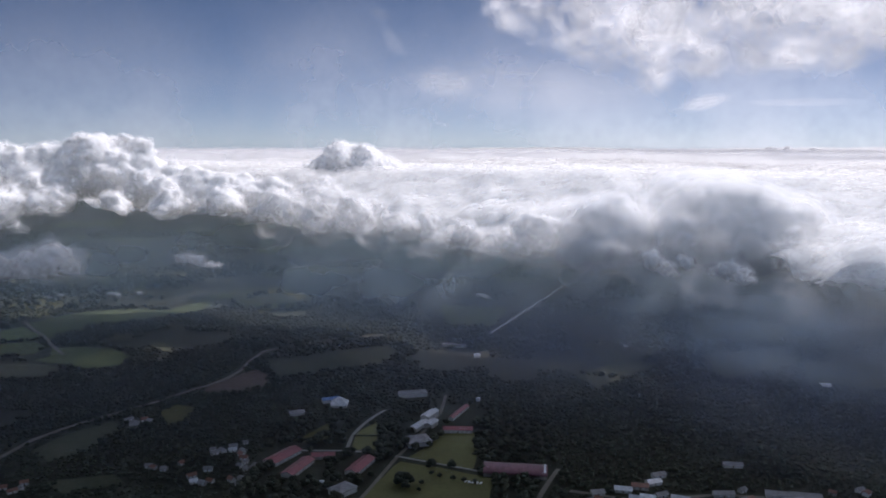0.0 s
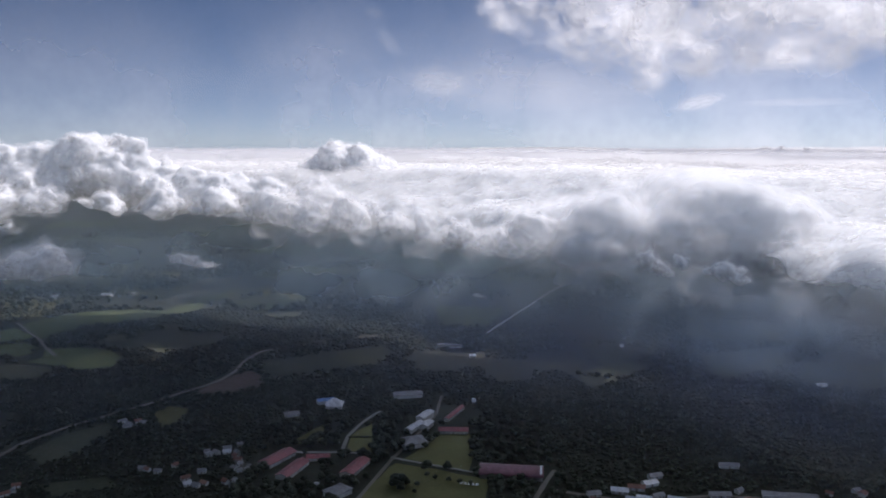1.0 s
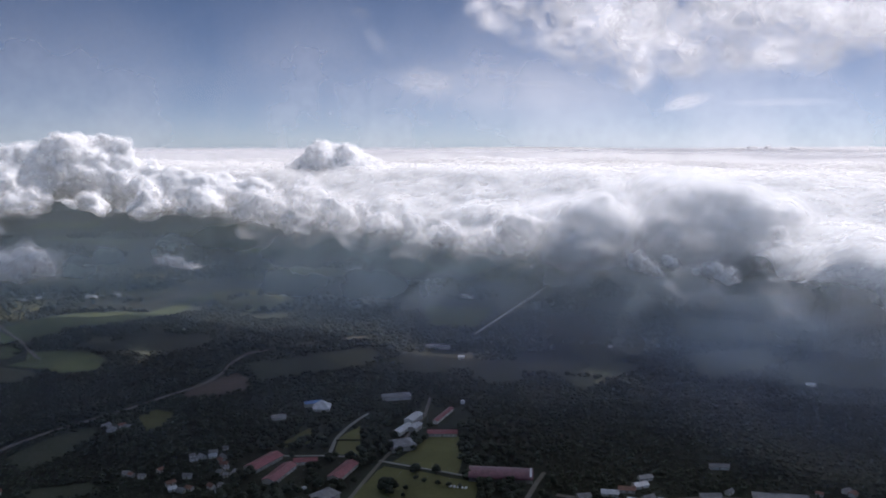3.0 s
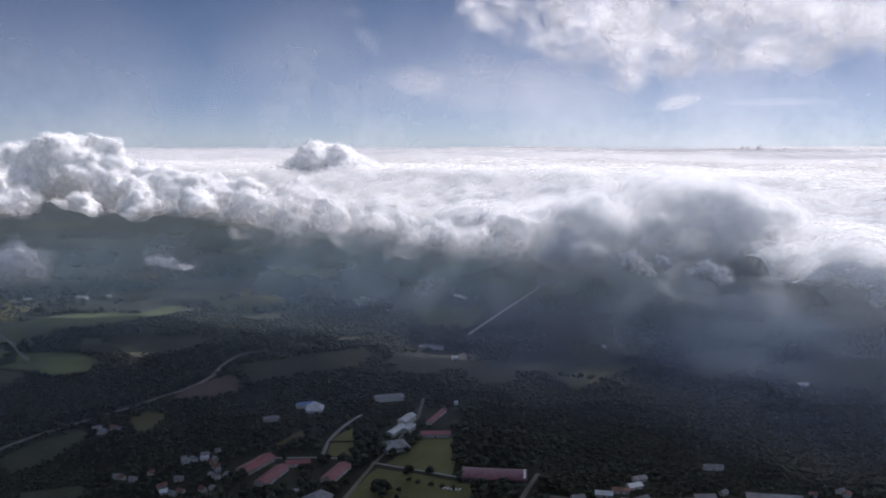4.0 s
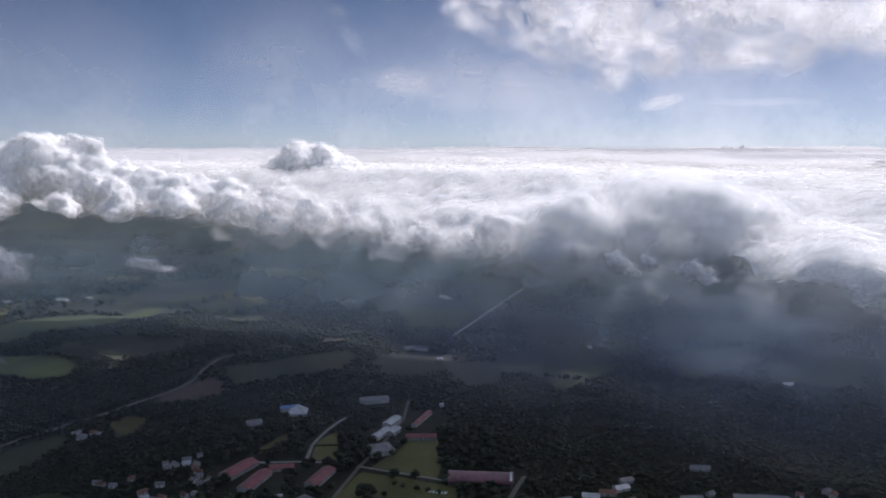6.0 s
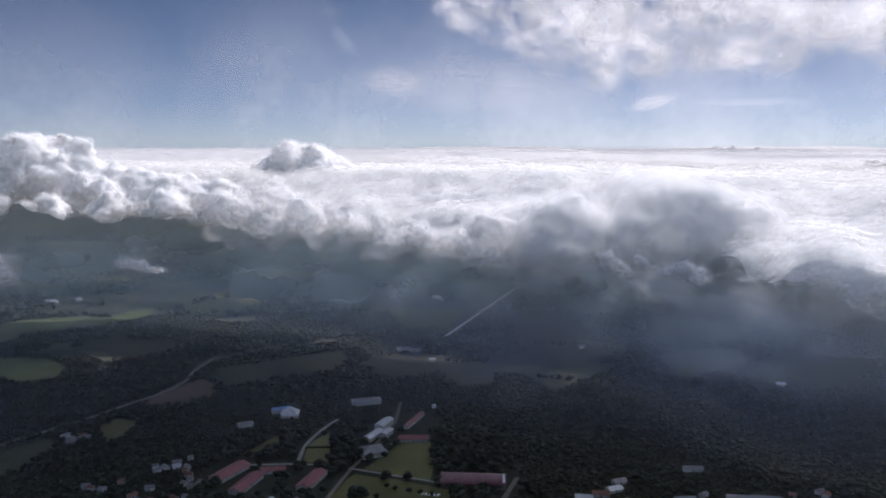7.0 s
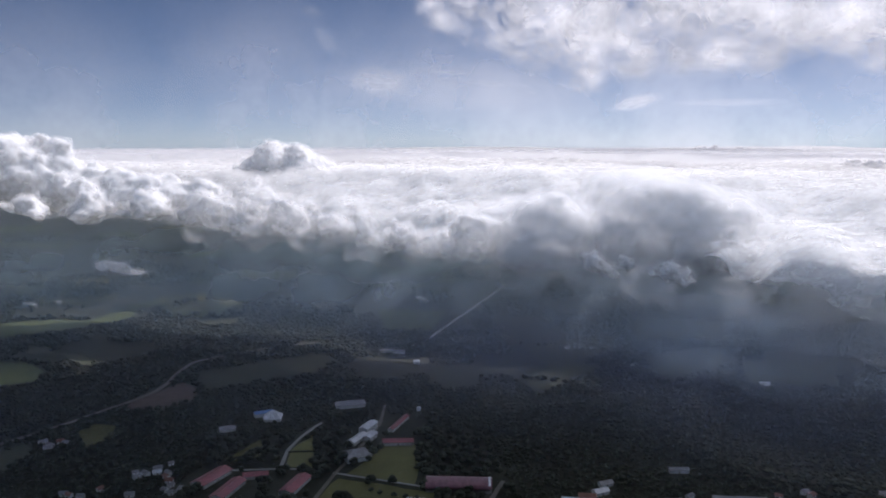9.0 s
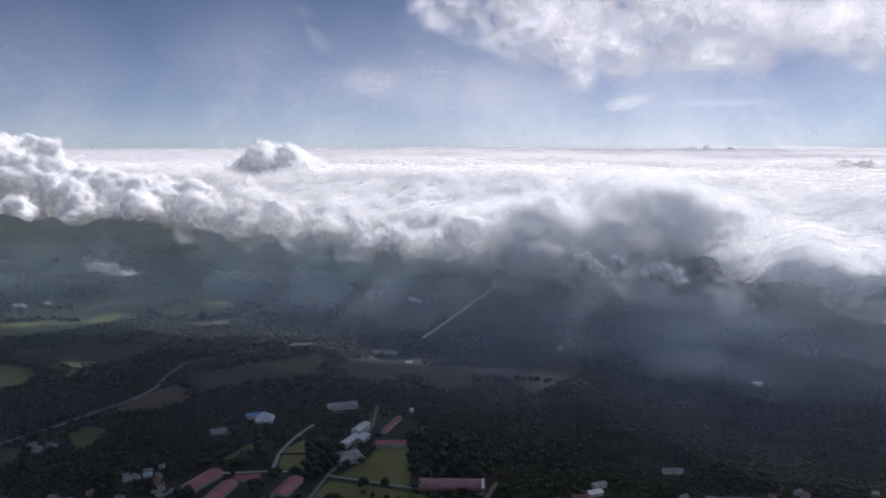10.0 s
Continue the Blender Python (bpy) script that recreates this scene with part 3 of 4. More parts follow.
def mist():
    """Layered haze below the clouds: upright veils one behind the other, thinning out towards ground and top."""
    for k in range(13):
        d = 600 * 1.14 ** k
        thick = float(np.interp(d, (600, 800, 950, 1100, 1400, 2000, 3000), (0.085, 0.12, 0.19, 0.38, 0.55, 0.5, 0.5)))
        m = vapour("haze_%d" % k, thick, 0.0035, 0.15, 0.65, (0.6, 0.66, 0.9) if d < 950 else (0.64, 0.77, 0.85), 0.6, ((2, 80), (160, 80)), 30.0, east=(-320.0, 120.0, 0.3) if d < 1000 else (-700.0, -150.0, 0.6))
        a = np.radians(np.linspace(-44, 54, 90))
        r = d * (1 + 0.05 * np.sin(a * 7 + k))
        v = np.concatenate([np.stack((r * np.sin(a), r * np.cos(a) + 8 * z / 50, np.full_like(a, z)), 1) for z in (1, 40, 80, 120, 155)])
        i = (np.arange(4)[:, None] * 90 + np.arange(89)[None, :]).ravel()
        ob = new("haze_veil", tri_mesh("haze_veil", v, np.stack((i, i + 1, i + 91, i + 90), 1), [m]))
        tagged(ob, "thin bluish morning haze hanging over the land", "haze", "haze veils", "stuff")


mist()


def far_haze():
    """Pale bright haze above the cloud deck, far behind everything, thinning upwards."""
    m = vapour("horizon_haze", 0.5, 0.0009, 0.1, 0.75, (0.93, 0.93, 0.96), 0.85, ((1500, 250), (60, 200)), 500.0, 0.0012)
    a = np.radians(np.linspace(-60, 66, 90))
    v = np.concatenate([np.stack((4850 * np.sin(a), 4850 * np.cos(a), np.full_like(a, z)), 1) for z in (60, 350, 700, 1100, 1700)])
    i = (np.arange(4)[:, None] * 90 + np.arange(89)[None, :]).ravel()
    tagged(new("horizon_haze", tri_mesh("horizon_haze", v, np.stack((i, i + 1, i + 91, i + 90), 1), [m])), "pale bright haze along the horizon", "haze", kind="stuff")


far_haze()


def deck_haze():
    """Bright vapour along the far cloud deck's top, added to cover the high cloud's shadow and blur the deck into the
    horizon.
    """
    for k, r in enumerate((2500, 2750, 3000, 3300, 3700)):
        m = vapour("deck_haze_%d" % k, 0.36, 0.002, 0.1, 0.6, (0.95, 0.95, 0.97), 0.6, ((260, 238),), 14.0, 0.01)
        a = np.radians(np.linspace(-46, 56, 110))
        d = r * (1 + 0.025 * np.sin(a * 9 + 2 * k))
        v = np.concatenate([np.stack((d * np.sin(a), d * np.cos(a), np.full_like(a, z)), 1) for z in (190, 225, 255, 285)])
        i = (np.arange(3)[:, None] * 110 + np.arange(109)[None, :]).ravel()
        tagged(new("deck_haze", tri_mesh("deck_haze", v, np.stack((i, i + 1, i + 111, i + 110), 1), [m])), "bright white vapour added to cover shadow on the far deck", "haze", "deck haze", "stuff")


deck_haze()


def cirrus(name, x, y, z, w, d, turn, alpha, grain, label, seed):
    """A thin streaky sheet of ice cloud, gently arched, that frays towards its rim."""
    m, n, l, out = material("cirrus_%d" % seed)
    tc = n.new("ShaderNodeTexCoord")
    v = coords(n, l, (1.0 / w * grain, 1.0 / d * grain * 2.2, 1))
    f = noise_node(n, l, v, 1.0, 5, 0.6)
    s = n.new("ShaderNodeSeparateXYZ")
    l.new(tc.outputs["Object"], s.inputs[0])
    rx = maths(n, l, "POWER", maths(n, l, "DIVIDE", s.outputs["X"], w / 2), 2.0)
    ry = maths(n, l, "POWER", maths(n, l, "DIVIDE", s.outputs["Y"], d / 2), 2.0)
    rim = maths(n, l, "SUBTRACT", 1.0, maths(n, l, "ADD", rx, ry))
    k = n.new("ShaderNodeMapRange")
    k.interpolation_type = "SMOOTHSTEP"
    k.inputs["From Min"].default_value, k.inputs["From Max"].default_value, k.inputs["To Max"].default_value = 0.45, 1.5, alpha
    l.new(maths(n, l, "ADD", f, maths(n, l, "MULTIPLY", rim, 0.7)), k.inputs["Value"])
    a = maths(n, l, "MULTIPLY", k.outputs[0], maths(n, l, "MAXIMUM", maths(n, l, "MINIMUM", maths(n, l, "MULTIPLY", rim, 1.3), 1.0), 0.0))
    t, c, mix = n.new("ShaderNodeBsdfTranslucent"), n.new("ShaderNodeBsdfTransparent"), n.new("ShaderNodeMixShader")
    t.inputs["Color"].default_value = (0.97, 0.97, 0.97, 1)
    l.new(a, mix.inputs[0]), l.new(c.outputs[0], mix.inputs[1]), l.new(t.outputs[0], mix.inputs[2]), l.new(mix.outputs[0], out.inputs[0])
    u = np.linspace(-0.5, 0.5, 25)
    gx, gy = np.meshgrid(u, u)
    gz = 0.03 * w * (0.25 - gx ** 2 - gy ** 2)
    i = (np.arange(24)[:, None] * 25 + np.arange(24)[None, :]).ravel()
    ob = new(name, tri_mesh(name, np.stack((gx.ravel() * w, gy.ravel() * d, gz.ravel()), 1), np.stack((i, i + 1, i + 26, i + 25), 1), [m]))
    ob.matrix_world = pose(x, y, z, 70, turn, -math.degrees(math.atan2(x, y)))
    return tagged(ob, label, "cloud")


cirrus("cirrus_wisp", 0, 4300, 590, 420, 220, 5, 0.4, 3, "faint streaky white wisp of high cloud", 1)
cirrus("cirrus_wisp", 1350, 4150, 480, 330, 110, -14, 0.62, 6, "small bright feather of high cloud", 2)
cirrus("cirrus_wisp", 500, 4300, 560, 1900, 420, 4, 0.3, 6, "broad thin streaked sheet of high cloud", 3)
cirrus("cirrus_wisp", -260, 4200, 790, 110, 260, -35, 0.13, 3, "faint curled tail of high cloud", 4)
cirrus("cirrus_wisp", -330, 4200, 930, 150, 90, 10, 0.15, 3, "tiny faint puff of high cloud", 5)
cirrus("cirrus_wisp", 1750, 3900, 470, 700, 60, 0, 0.24, 6, "long thin line of high cloud", 6)

# ---- the land ----
def flat_patch(name, outline, mat, z, label, category="field", grain=12.0, ragged=2.5, kind="structure"):
    """A patch of ground with a slightly ragged border and real thickness."""
    pts = []
    for (x0, y0), (x1, y1) in zip(outline, outline[1:] + outline[:1]):
        n = max(1, int(math.hypot(x1 - x0, y1 - y0) / grain))
        for i in range(n):
            x, y = x0 + (x1 - x0) * i / n, y0 + (y1 - y0) * i / n
            pts.append((x + ragged * noise.noise((x / 15, y / 15, 3)), y + ragged * noise.noise((x / 15, y / 15, 9))))
    bm = bmesh.new()
    top = [bm.verts.new((x, y, z)) for x, y in pts]
    low = [bm.verts.new((x, y, -0.3)) for x, y in pts]
    bm.faces.new(top)
    for i in range(len(pts)):
        j = (i + 1) % len(pts)
        bm.faces.new((top[i], low[i], low[j], top[j]))
    bmesh.ops.recalc_face_normals(bm, faces=bm.faces)
    bmesh.ops.triangulate(bm, faces=bm.faces)
    me = bpy.data.meshes.new(name)
    bm.to_mesh(me)
    bm.free()
    me.materials.append(mat)
    return tagged(new(name, me), label, category, kind=kind)


def strip(name, line, width, mat, z, label, category="road", step=6.0, wobble=0.4):
    """A road or path along a line, cambered, with verges that fray."""
    pts = []
    for (x0, y0), (x1, y1) in zip(line, line[1:]):
        n = max(1, int(math.hypot(x1 - x0, y1 - y0) / step))
        pts += [(x0 + (x1 - x0) * i / n, y0 + (y1 - y0) * i / n) for i in range(n)]
    pts.append(line[-1])
    sm = [pts[0]] + [tuple((pts[i - 1][k] + 2 * pts[i][k] + pts[i + 1][k]) / 4 for k in (0, 1)) for i in range(1, len(pts) - 1)] + [pts[-1]]
    bm = bmesh.new()
    rows = []
    for i, (x, y) in enumerate(sm):
        ax, ay = sm[max(0, i - 1)]
        bx, by = sm[min(len(sm) - 1, i + 1)]
        d = math.hypot(bx - ax, by - ay) or 1
        nx, ny = -(by - ay) / d, (bx - ax) / d
        w = width / 2 + wobble * noise.noise((x / 9, y / 9, 1))
        rows.append([bm.verts.new((x + nx * w * s, y + ny * w * s, h)) for s, h in ((-1, -0.2), (-0.96, z), (0, z + 0.08), (0.96, z), (1, -0.2))])
    for a, b in zip(rows, rows[1:]):
        for i in range(4):
            bm.faces.new((a[i], a[i + 1], b[i + 1], b[i]))
    bmesh.ops.recalc_face_normals(bm, faces=bm.faces)
    me = bpy.data.meshes.new(name)
    bm.to_mesh(me)
    bm.free()
    me.materials.append(mat)
    return tagged(new(name, me), label, category, kind="structure")


def ground():
    a = np.linspace(-1, 1, 181)
    g = np.sign(a) * np.abs(a) ** 2.2 * 14000
    x, y = np.meshgrid(g, g + 900)
    x, y = x.ravel(), y.ravel()
    p = np.stack((x, y, np.zeros_like(x)), 1)
    far = np.clip((np.hypot(x, y) - 2200) / 2000, 0, 1)
    z = far * 14 * fbm(p / 900.0, 3) - far * 8
    i = (np.arange(180)[:, None] * 181 + np.arange(180)[None, :]).ravel()
    me = tri_mesh("ground", np.stack((x, y, z), 1), np.stack((i, i + 1, i + 182, i + 181), 1), [SCRUB])
    tagged(new("ground", me), "dark green scrub and woodland floor of a plain", "ground", kind="structure")


ground()


def mountain():
    """A low blue-green summit far off that pokes through the cloud deck."""
    u, w = np.meshgrid(np.linspace(-1, 1, 41), np.linspace(-1, 1, 21))
    r = np.clip(1 - np.hypot(u, w), 0, 1)
    p = np.stack((u.ravel() * 3, w.ravel() * 3, np.zeros(u.size)), 1)
    z = 262 * r.ravel() ** 0.35 * (0.9 + 0.09 * fbm(p, 4)) - 12
    i = (np.arange(20)[:, None] * 41 + np.arange(40)[None, :]).ravel()
    me = tri_mesh("mountain", np.stack((-1255 + u.ravel() * 110, 4540 + w.ravel() * 110, z), 1), np.stack((i, i + 1, i + 42, i + 41), 1), [SCRUB])
    tagged(new("mountain", me), "far dark mountain top above the cloud deck", "mountain", kind="structure")


mountain()
FIELDS = {
    "mown": [(3, 737), (30, 737), (33, 690), (27, 648), (-30, 675), (-18, 694)],
    "lawn": [(-38, 667), (42, 632), (36, 575), (-72, 575)],
    "quad": [(-84, 730), (-66, 768), (-60, 690), (-84, 694)],
    "side": [(-140, 715), (-115, 760), (-106, 730), (-119, 708)],
    "earth": [(-271, 869), (-256, 904), (-243, 931), (-230, 948), (-204, 917), (-204, 880), (-225, 859), (-266, 857)],
    "wedge": [(-375, 688), (-357, 737), (-331, 766), (-315, 745), (-326, 688), (-343, 660)],
    "plot": [(-294, 794), (-284, 815), (-263, 808), (-256, 777), (-271, 752)],
    "west": [(-531, 1047), (-491, 1056), (-445, 1047), (-411, 1007), (-407, 973), (-408, 948), (-442, 948), (-489, 973), (-525, 986), (-513, 1007)],
    "long": [(-640, 1194), (-618, 1238), (-589, 1275), (-547, 1297), (-497, 1302), (-454, 1288), (-441, 1334), (-411, 1373), (-397, 1334), (-409, 1280), (-441, 1250), (-466, 1218), (-508, 1190), (-544, 1183), (-535, 1136), (-564, 1103)],
    "ridge": [(-445, 1366), (-417, 1419), (-376, 1463), (-345, 1474), (-359, 1435), (-388, 1388), (-390, 1376), (-420, 1380)],
    "scrub": [(196, 1085), (309, 1123), (312, 1045), (209, 974)],
    "meadow": [(170, 935), (235, 993), (276, 972), (174, 865)],
    "fallow": [(335, 1015), (470, 1061), (450, 972), (336, 907)],
    "dale": [(-225, 985), (-65, 1071), (-67, 985), (-196, 913)],
    "hollow": [(-330, 622), (-278, 636), (-260, 620), (-305, 600)],
    "far_flat": [(-4, 1339), (111, 1315), (78, 1172), (5, 1190)],
    "haze_field": [(397, 1250), (536, 1190), (486, 1077), (360, 1103)],
    "edge_field": [(459, 980), (591, 986), (524, 869), (425, 890)],
    "knoll": [(-364, 1339), (-347, 1388), (-294, 1425), (-235, 1446), (-223, 1383), (-253, 1315), (-287, 1297), (-327, 1306)],
    "slope": [(-308, 1284), (-229, 1288), (-212, 1297), (-230, 1242), (-265, 1238)],
    "low": [(-599, 965), (-518, 973), (-483, 960), (-465, 936), (-485, 908), (-561, 901)],
    "mid": [(-648, 1047), (-575, 1083), (-537, 1053), (-541, 1018), (-612, 986)],
    "tan": [(-426, 1090), (-391, 1080), (-358, 1035), (-364, 1024), (-399, 1059)],
    "shelf": [(-487, 1129), (-450, 1129), (-433, 1096), (-466, 1090)],
    "strip": [(-682, 1103), (-637, 1172), (-568, 1103), (-578, 1090), (-659, 1065)],
}
for k, (key, mat, label) in enumerate((("mown", GRASS, "yellow-green mown playing field of a school"), ("lawn", GRASS, "broad yellow-green lawn with young trees"),
                        ("quad", GRASS, "green school quadrangle beside a pale path"), ("side", GRASS, "bright green grass plot beside red roofs"),
                        ("earth", EARTH, "reddish brown ploughed plot by the river road"), ("wedge", FALLOW, "dull green wedge of pasture by the road"),
                        ("plot", GRASS, "small yellow-green clearing among dark trees"), ("west", PASTURE, "green pasture with dark hedges"),
                        ("long", PASTURE, "long pale green pasture"), ("ridge", PASTURE, "pale green pasture with scattered trees"), ("strip", PASTURE, "green field cut by a farm track"), ("far_flat", PASTURE, "hazy green field beside a straight road"), ("haze_field", FALLOW, "grey-green field under mist"), ("edge_field", FALLOW, "dull green field below mist"), ("knoll", PASTURE, "pale green pasture on a low rise"),
                        ("slope", FALLOW, "dull green sloping field"), ("low", FALLOW, "dull green rough grazing"), ("mid", PASTURE, "green pasture beside a farm track"), ("tan", FALLOW, "strip of pale stubble"), ("shelf", FALLOW, "grey-green stubble field"),
                        ("scrub", FALLOW, "scrubby grey-green field"), ("meadow", FALLOW, "dull green meadow between tree lines"),
                        ("fallow", FALLOW, "grey-green fallow field"), ("dale", FALLOW, "dull green field below a wooded slope"),
                         ("hollow", FALLOW, "small dull green clearing"))):
    flat_patch("field", FIELDS[key], mat, 0.1 + 0.006 * k, label)
field_rng = np.random.RandomState(9)
for k in range(70):
    a, d = radians(field_rng.uniform(-33, 33)), field_rng.uniform(1420, 3000)
    x, y, w, h, t = d * math.sin(a), d * math.cos(a), field_rng.uniform(50, 150), field_rng.uniform(40, 110), radians(field_rng.uniform(-35, 35))
    corners = [(x + sx_ * w * math.cos(t) - sy_ * h * math.sin(t), y + sx_ * w * math.sin(t) + sy_ * h * math.cos(t)) for sx_, sy_ in ((-1, -1), (1, -0.8), (0.8, 1), (-1, 0.9))]
    pick = int(field_rng.randint(4))
    flat_patch("field", corners, (PASTURE, GRASS, SCRUB, PASTURE)[pick], 0.1 + 0.004 * k, ("pale green far field in haze", "yellow-green far field in haze", "dark fallow far field in haze", "dull green far field in haze")[pick], grain=30)
ROADS = {
    "river": [(-420, 600), (-394, 672), (-386, 715), (-366, 752), (-340, 785), (-312, 821), (-288, 859), (-272, 880), (-255, 913), (-247, 948), (-248, 980), (-239, 1035), (-177, 1080), (-117, 1113), (-69, 1129)],
    "walk": [(-42, 678), (-20, 668), (10, 655), (41, 641)],
    "lane": [(-70, 575), (-62, 600), (-40, 677), (-24, 720), (-2, 790), (4, 850)],
    "court": [(-88, 688), (-86, 730), (-78, 760), (-66, 790), (-60, 800)],
    "gate": [(72, 570), (77, 596), (90, 628), (100, 650)],
    "straight": [(70, 1136), (261, 1578)],
    "track": [(-651, 1206), (-611, 1154), (-561, 1096), (-533, 1056), (-500, 1013)],
    "link": [(-135, 690), (-88, 690), (-62, 686)],
    "village": [(90, 612), (150, 590), (220, 600), (300, 590), (420, 585)],
}
for key, w, mat, label in (("river", 5, GRAVEL, "pale unpaved road winding along a dark wooded valley"), ("walk", 2.6, CONCRETE, "pale concrete footpath across the lawn"),
                           ("lane", 3.4, GRAVEL, "pale gravel lane through the school grounds"), ("court", 3.5, CONCRETE, "pale concrete school path"),
                           ("gate", 4, GRAVEL, "dusty lane beside the covered court"), ("straight", 3.6, PALE_ROAD, "dead straight pale road across dark fields"),
                           ("track", 5, GRAVEL, "pale farm track between pastures"), ("link", 3, CONCRETE, "pale path between red-roofed classrooms"), ("village", 4.5, GRAVEL, "dusty village street")):
    strip("road", ROADS[key], w, mat, 0.3, label)


# ---- trees ----
def crown_shape(rng, clumps, level, flat=0.8):
    """A crown of uneven clumps round a middle, 1 m in radius, with its base near z = 0."""
    out = []
    unit, faces = ICO[level]
    for k in range(clumps):
        a, b = rng.uniform(0, 6.28), rng.uniform(0, 1)
        r = 0.62 * math.sqrt(b) if k else 0
        c = np.array((r * math.cos(a), r * math.sin(a), 0.75 + rng.uniform(-0.35, 0.35) - 0.35 * r))
        s = rng.uniform(0.32, 0.52)
        v = c + unit * s * (1 + rng.uniform(-0.35, 0.35, (len(unit), 1))) * np.array((1, 1, flat))
        out.append((v, faces))
    return joined(out)


def trunk_shape(height, radius, limbs, rng):
    """A tapered trunk with a few limbs."""
    out = []
    ring = 6
    def limb(a, b, ra, rb):
        a, b = np.array(a, float), np.array(b, float)
        d = (b - a) / np.linalg.norm(b - a)
        s = np.cross(d, (0.3, 0.9, 0.2))
        s /= np.linalg.norm(s)
        t = np.cross(d, s)
        ang = np.arange(ring) * 2 * np.pi / ring
        rim = np.outer(np.cos(ang), s) + np.outer(np.sin(ang), t)
        i = np.arange(ring)
        j = (i + 1) % ring
        out.append((np.concatenate((a + rim * ra, b + rim * rb)), np.concatenate((np.stack((i, j, j + ring), 1), np.stack((i, j + ring, i + ring), 1)))))
    limb((0, 0, -0.3), (0.1, 0, height), radius, radius * 0.6)
    for k in range(limbs):
        a = rng.uniform(0, 6.28)
        limb((0.05, 0, height * rng.uniform(0.6, 0.95)), (1.6 * math.cos(a), 1.6 * math.sin(a), height * 1.5), radius * 0.5, radius * 0.2)
    return joined(out)


rng = np.random.RandomState(21)
SPECIES = []
for k in range(6):
    v, f = crown_shape(rng, 11, 2)
    size = rng.uniform(3.2, 4.6)
    t, tf = trunk_shape(3.0, 0.28, 4, rng)
    proto = thing("tree", label="dark green broadleaf tree with an uneven crown", category="tree", group="trees round the school")
    part("trunk", tri_mesh("trunk", t, tf, [BARK]), None, proto)
    part("crown", tri_mesh("crown", v * size + np.array((0, 0, 2.2)), f, [FOLIAGE]), None, proto)
    SPECIES.append(proto)
used = set()


def plant(x, y, s=1.0):
    k = int(rng.randint(len(SPECIES)))
    m = pose(x, y, 0, 0, 0, rng.uniform(0, 360)) @ Matrix.Diagonal((s, s, s * rng.uniform(0.85, 1.15), 1))
    if k not in used:
        used.add(k)
        SPECIES[k].matrix_basis = m
    else:
        ob = copy_thing(SPECIES[k], m)
        ob.matrix_basis = m


def inside(x, y, outline):
    hit = np.zeros(len(x), bool)
    for (x0, y0), (x1, y1) in zip(outline, outline[1:] + outline[:1]):
        cross = ((y0 > y) != (y1 > y)) & (x < (x1 - x0) * (y - y0) / ((y1 - y0) or 1e-9) + x0)
        hit ^= cross
    return hit


def near_line(x, y, line, gap):
    hit = np.zeros(len(x), bool)
    for (x0, y0), (x1, y1) in zip(line, line[1:]):
        dx, dy = x1 - x0, y1 - y0
        t = np.clip(((x - x0) * dx + (y - y0) * dy) / (dx * dx + dy * dy), 0, 1)
        hit |= np.hypot(x - x0 - t * dx, y - y0 - t * dy) < gap
    return hit


BUILT = []      # (x, y, radius) kept free of woods


def free(x, y):
    ok = np.ones(len(x), bool)
    q = np.c_[x / 9.0, y / 9.0, np.zeros(len(x))]
    wx, wy = x + 5 * value_noise(q), y + 5 * value_noise(q + 7.7)
    for o in FIELDS.values():
        ok &= ~inside(wx, wy, o)
    for key, o in ROADS.items():
        ok &= ~near_line(x, y, o, 5.5)
    for bx, by, br in BUILT:
        ok &= np.hypot(x - bx, y - by) > br
    return ok


# ---- buildings ----
def house(x, y, w, d, h, rise, turn, roof, walls=PLASTER, label="small house with a pale corrugated roof", name="house", group="village houses", windows=2, keep=True):
    """Ridge along local x. Walls with gables, a thick overhanging roof, a ridge cap, doors and framed windows."""
    ob = thing(name, x, y, 0, turn, label, "house", group)
    part("wall", prism([(-d / 2, -0.3), (d / 2, -0.3), (d / 2, h), (0, h + rise), (-d / 2, h)], -w / 2, w / 2), walls, ob)
    e, t = 0.7, 0.14
    run = d / 2 + e
    drop = rise * e / (d / 2)
    for s in (1, -1):
        part("roof", prism([(0, h + rise + 0.03), (s * run, h - drop + 0.03), (s * run, h - drop + 0.03 + t), (0, h + rise + 0.03 + t)], -w / 2 - e, w / 2 + e), roof, ob)
    part("ridge_cap", prism([(-0.3, h + rise + 0.08), (0.3, h + rise + 0.08), (0.12, h + rise + 0.3), (-0.12, h + rise + 0.3)], -w / 2 - e, w / 2 + e), roof, ob)
    for s in (-1, 1):
        for k in range(windows):
            cx = -w / 2 + w * (k + 0.75) / (windows + 0.5)
            win = part("window", box(cx - 0.75, cx + 0.75, s * d / 2 - 0.05, s * d / 2 + 0.06, 1.0, 2.2), WHITE_PAINT, ob)
            part("pane", box(cx - 0.65, cx + 0.65, s * d / 2 - 0.04, s * d / 2 + 0.075, 1.1, 2.1), SHADED_GLASS, win)
    part("door", box(-0.45, 0.45, -d / 2 - 0.07, -d / 2 + 0.05, 0, 2.05), WOOD, ob)
    if keep:
        BUILT.append((x, y, max(w, d) * 0.62 + 2))
    return ob


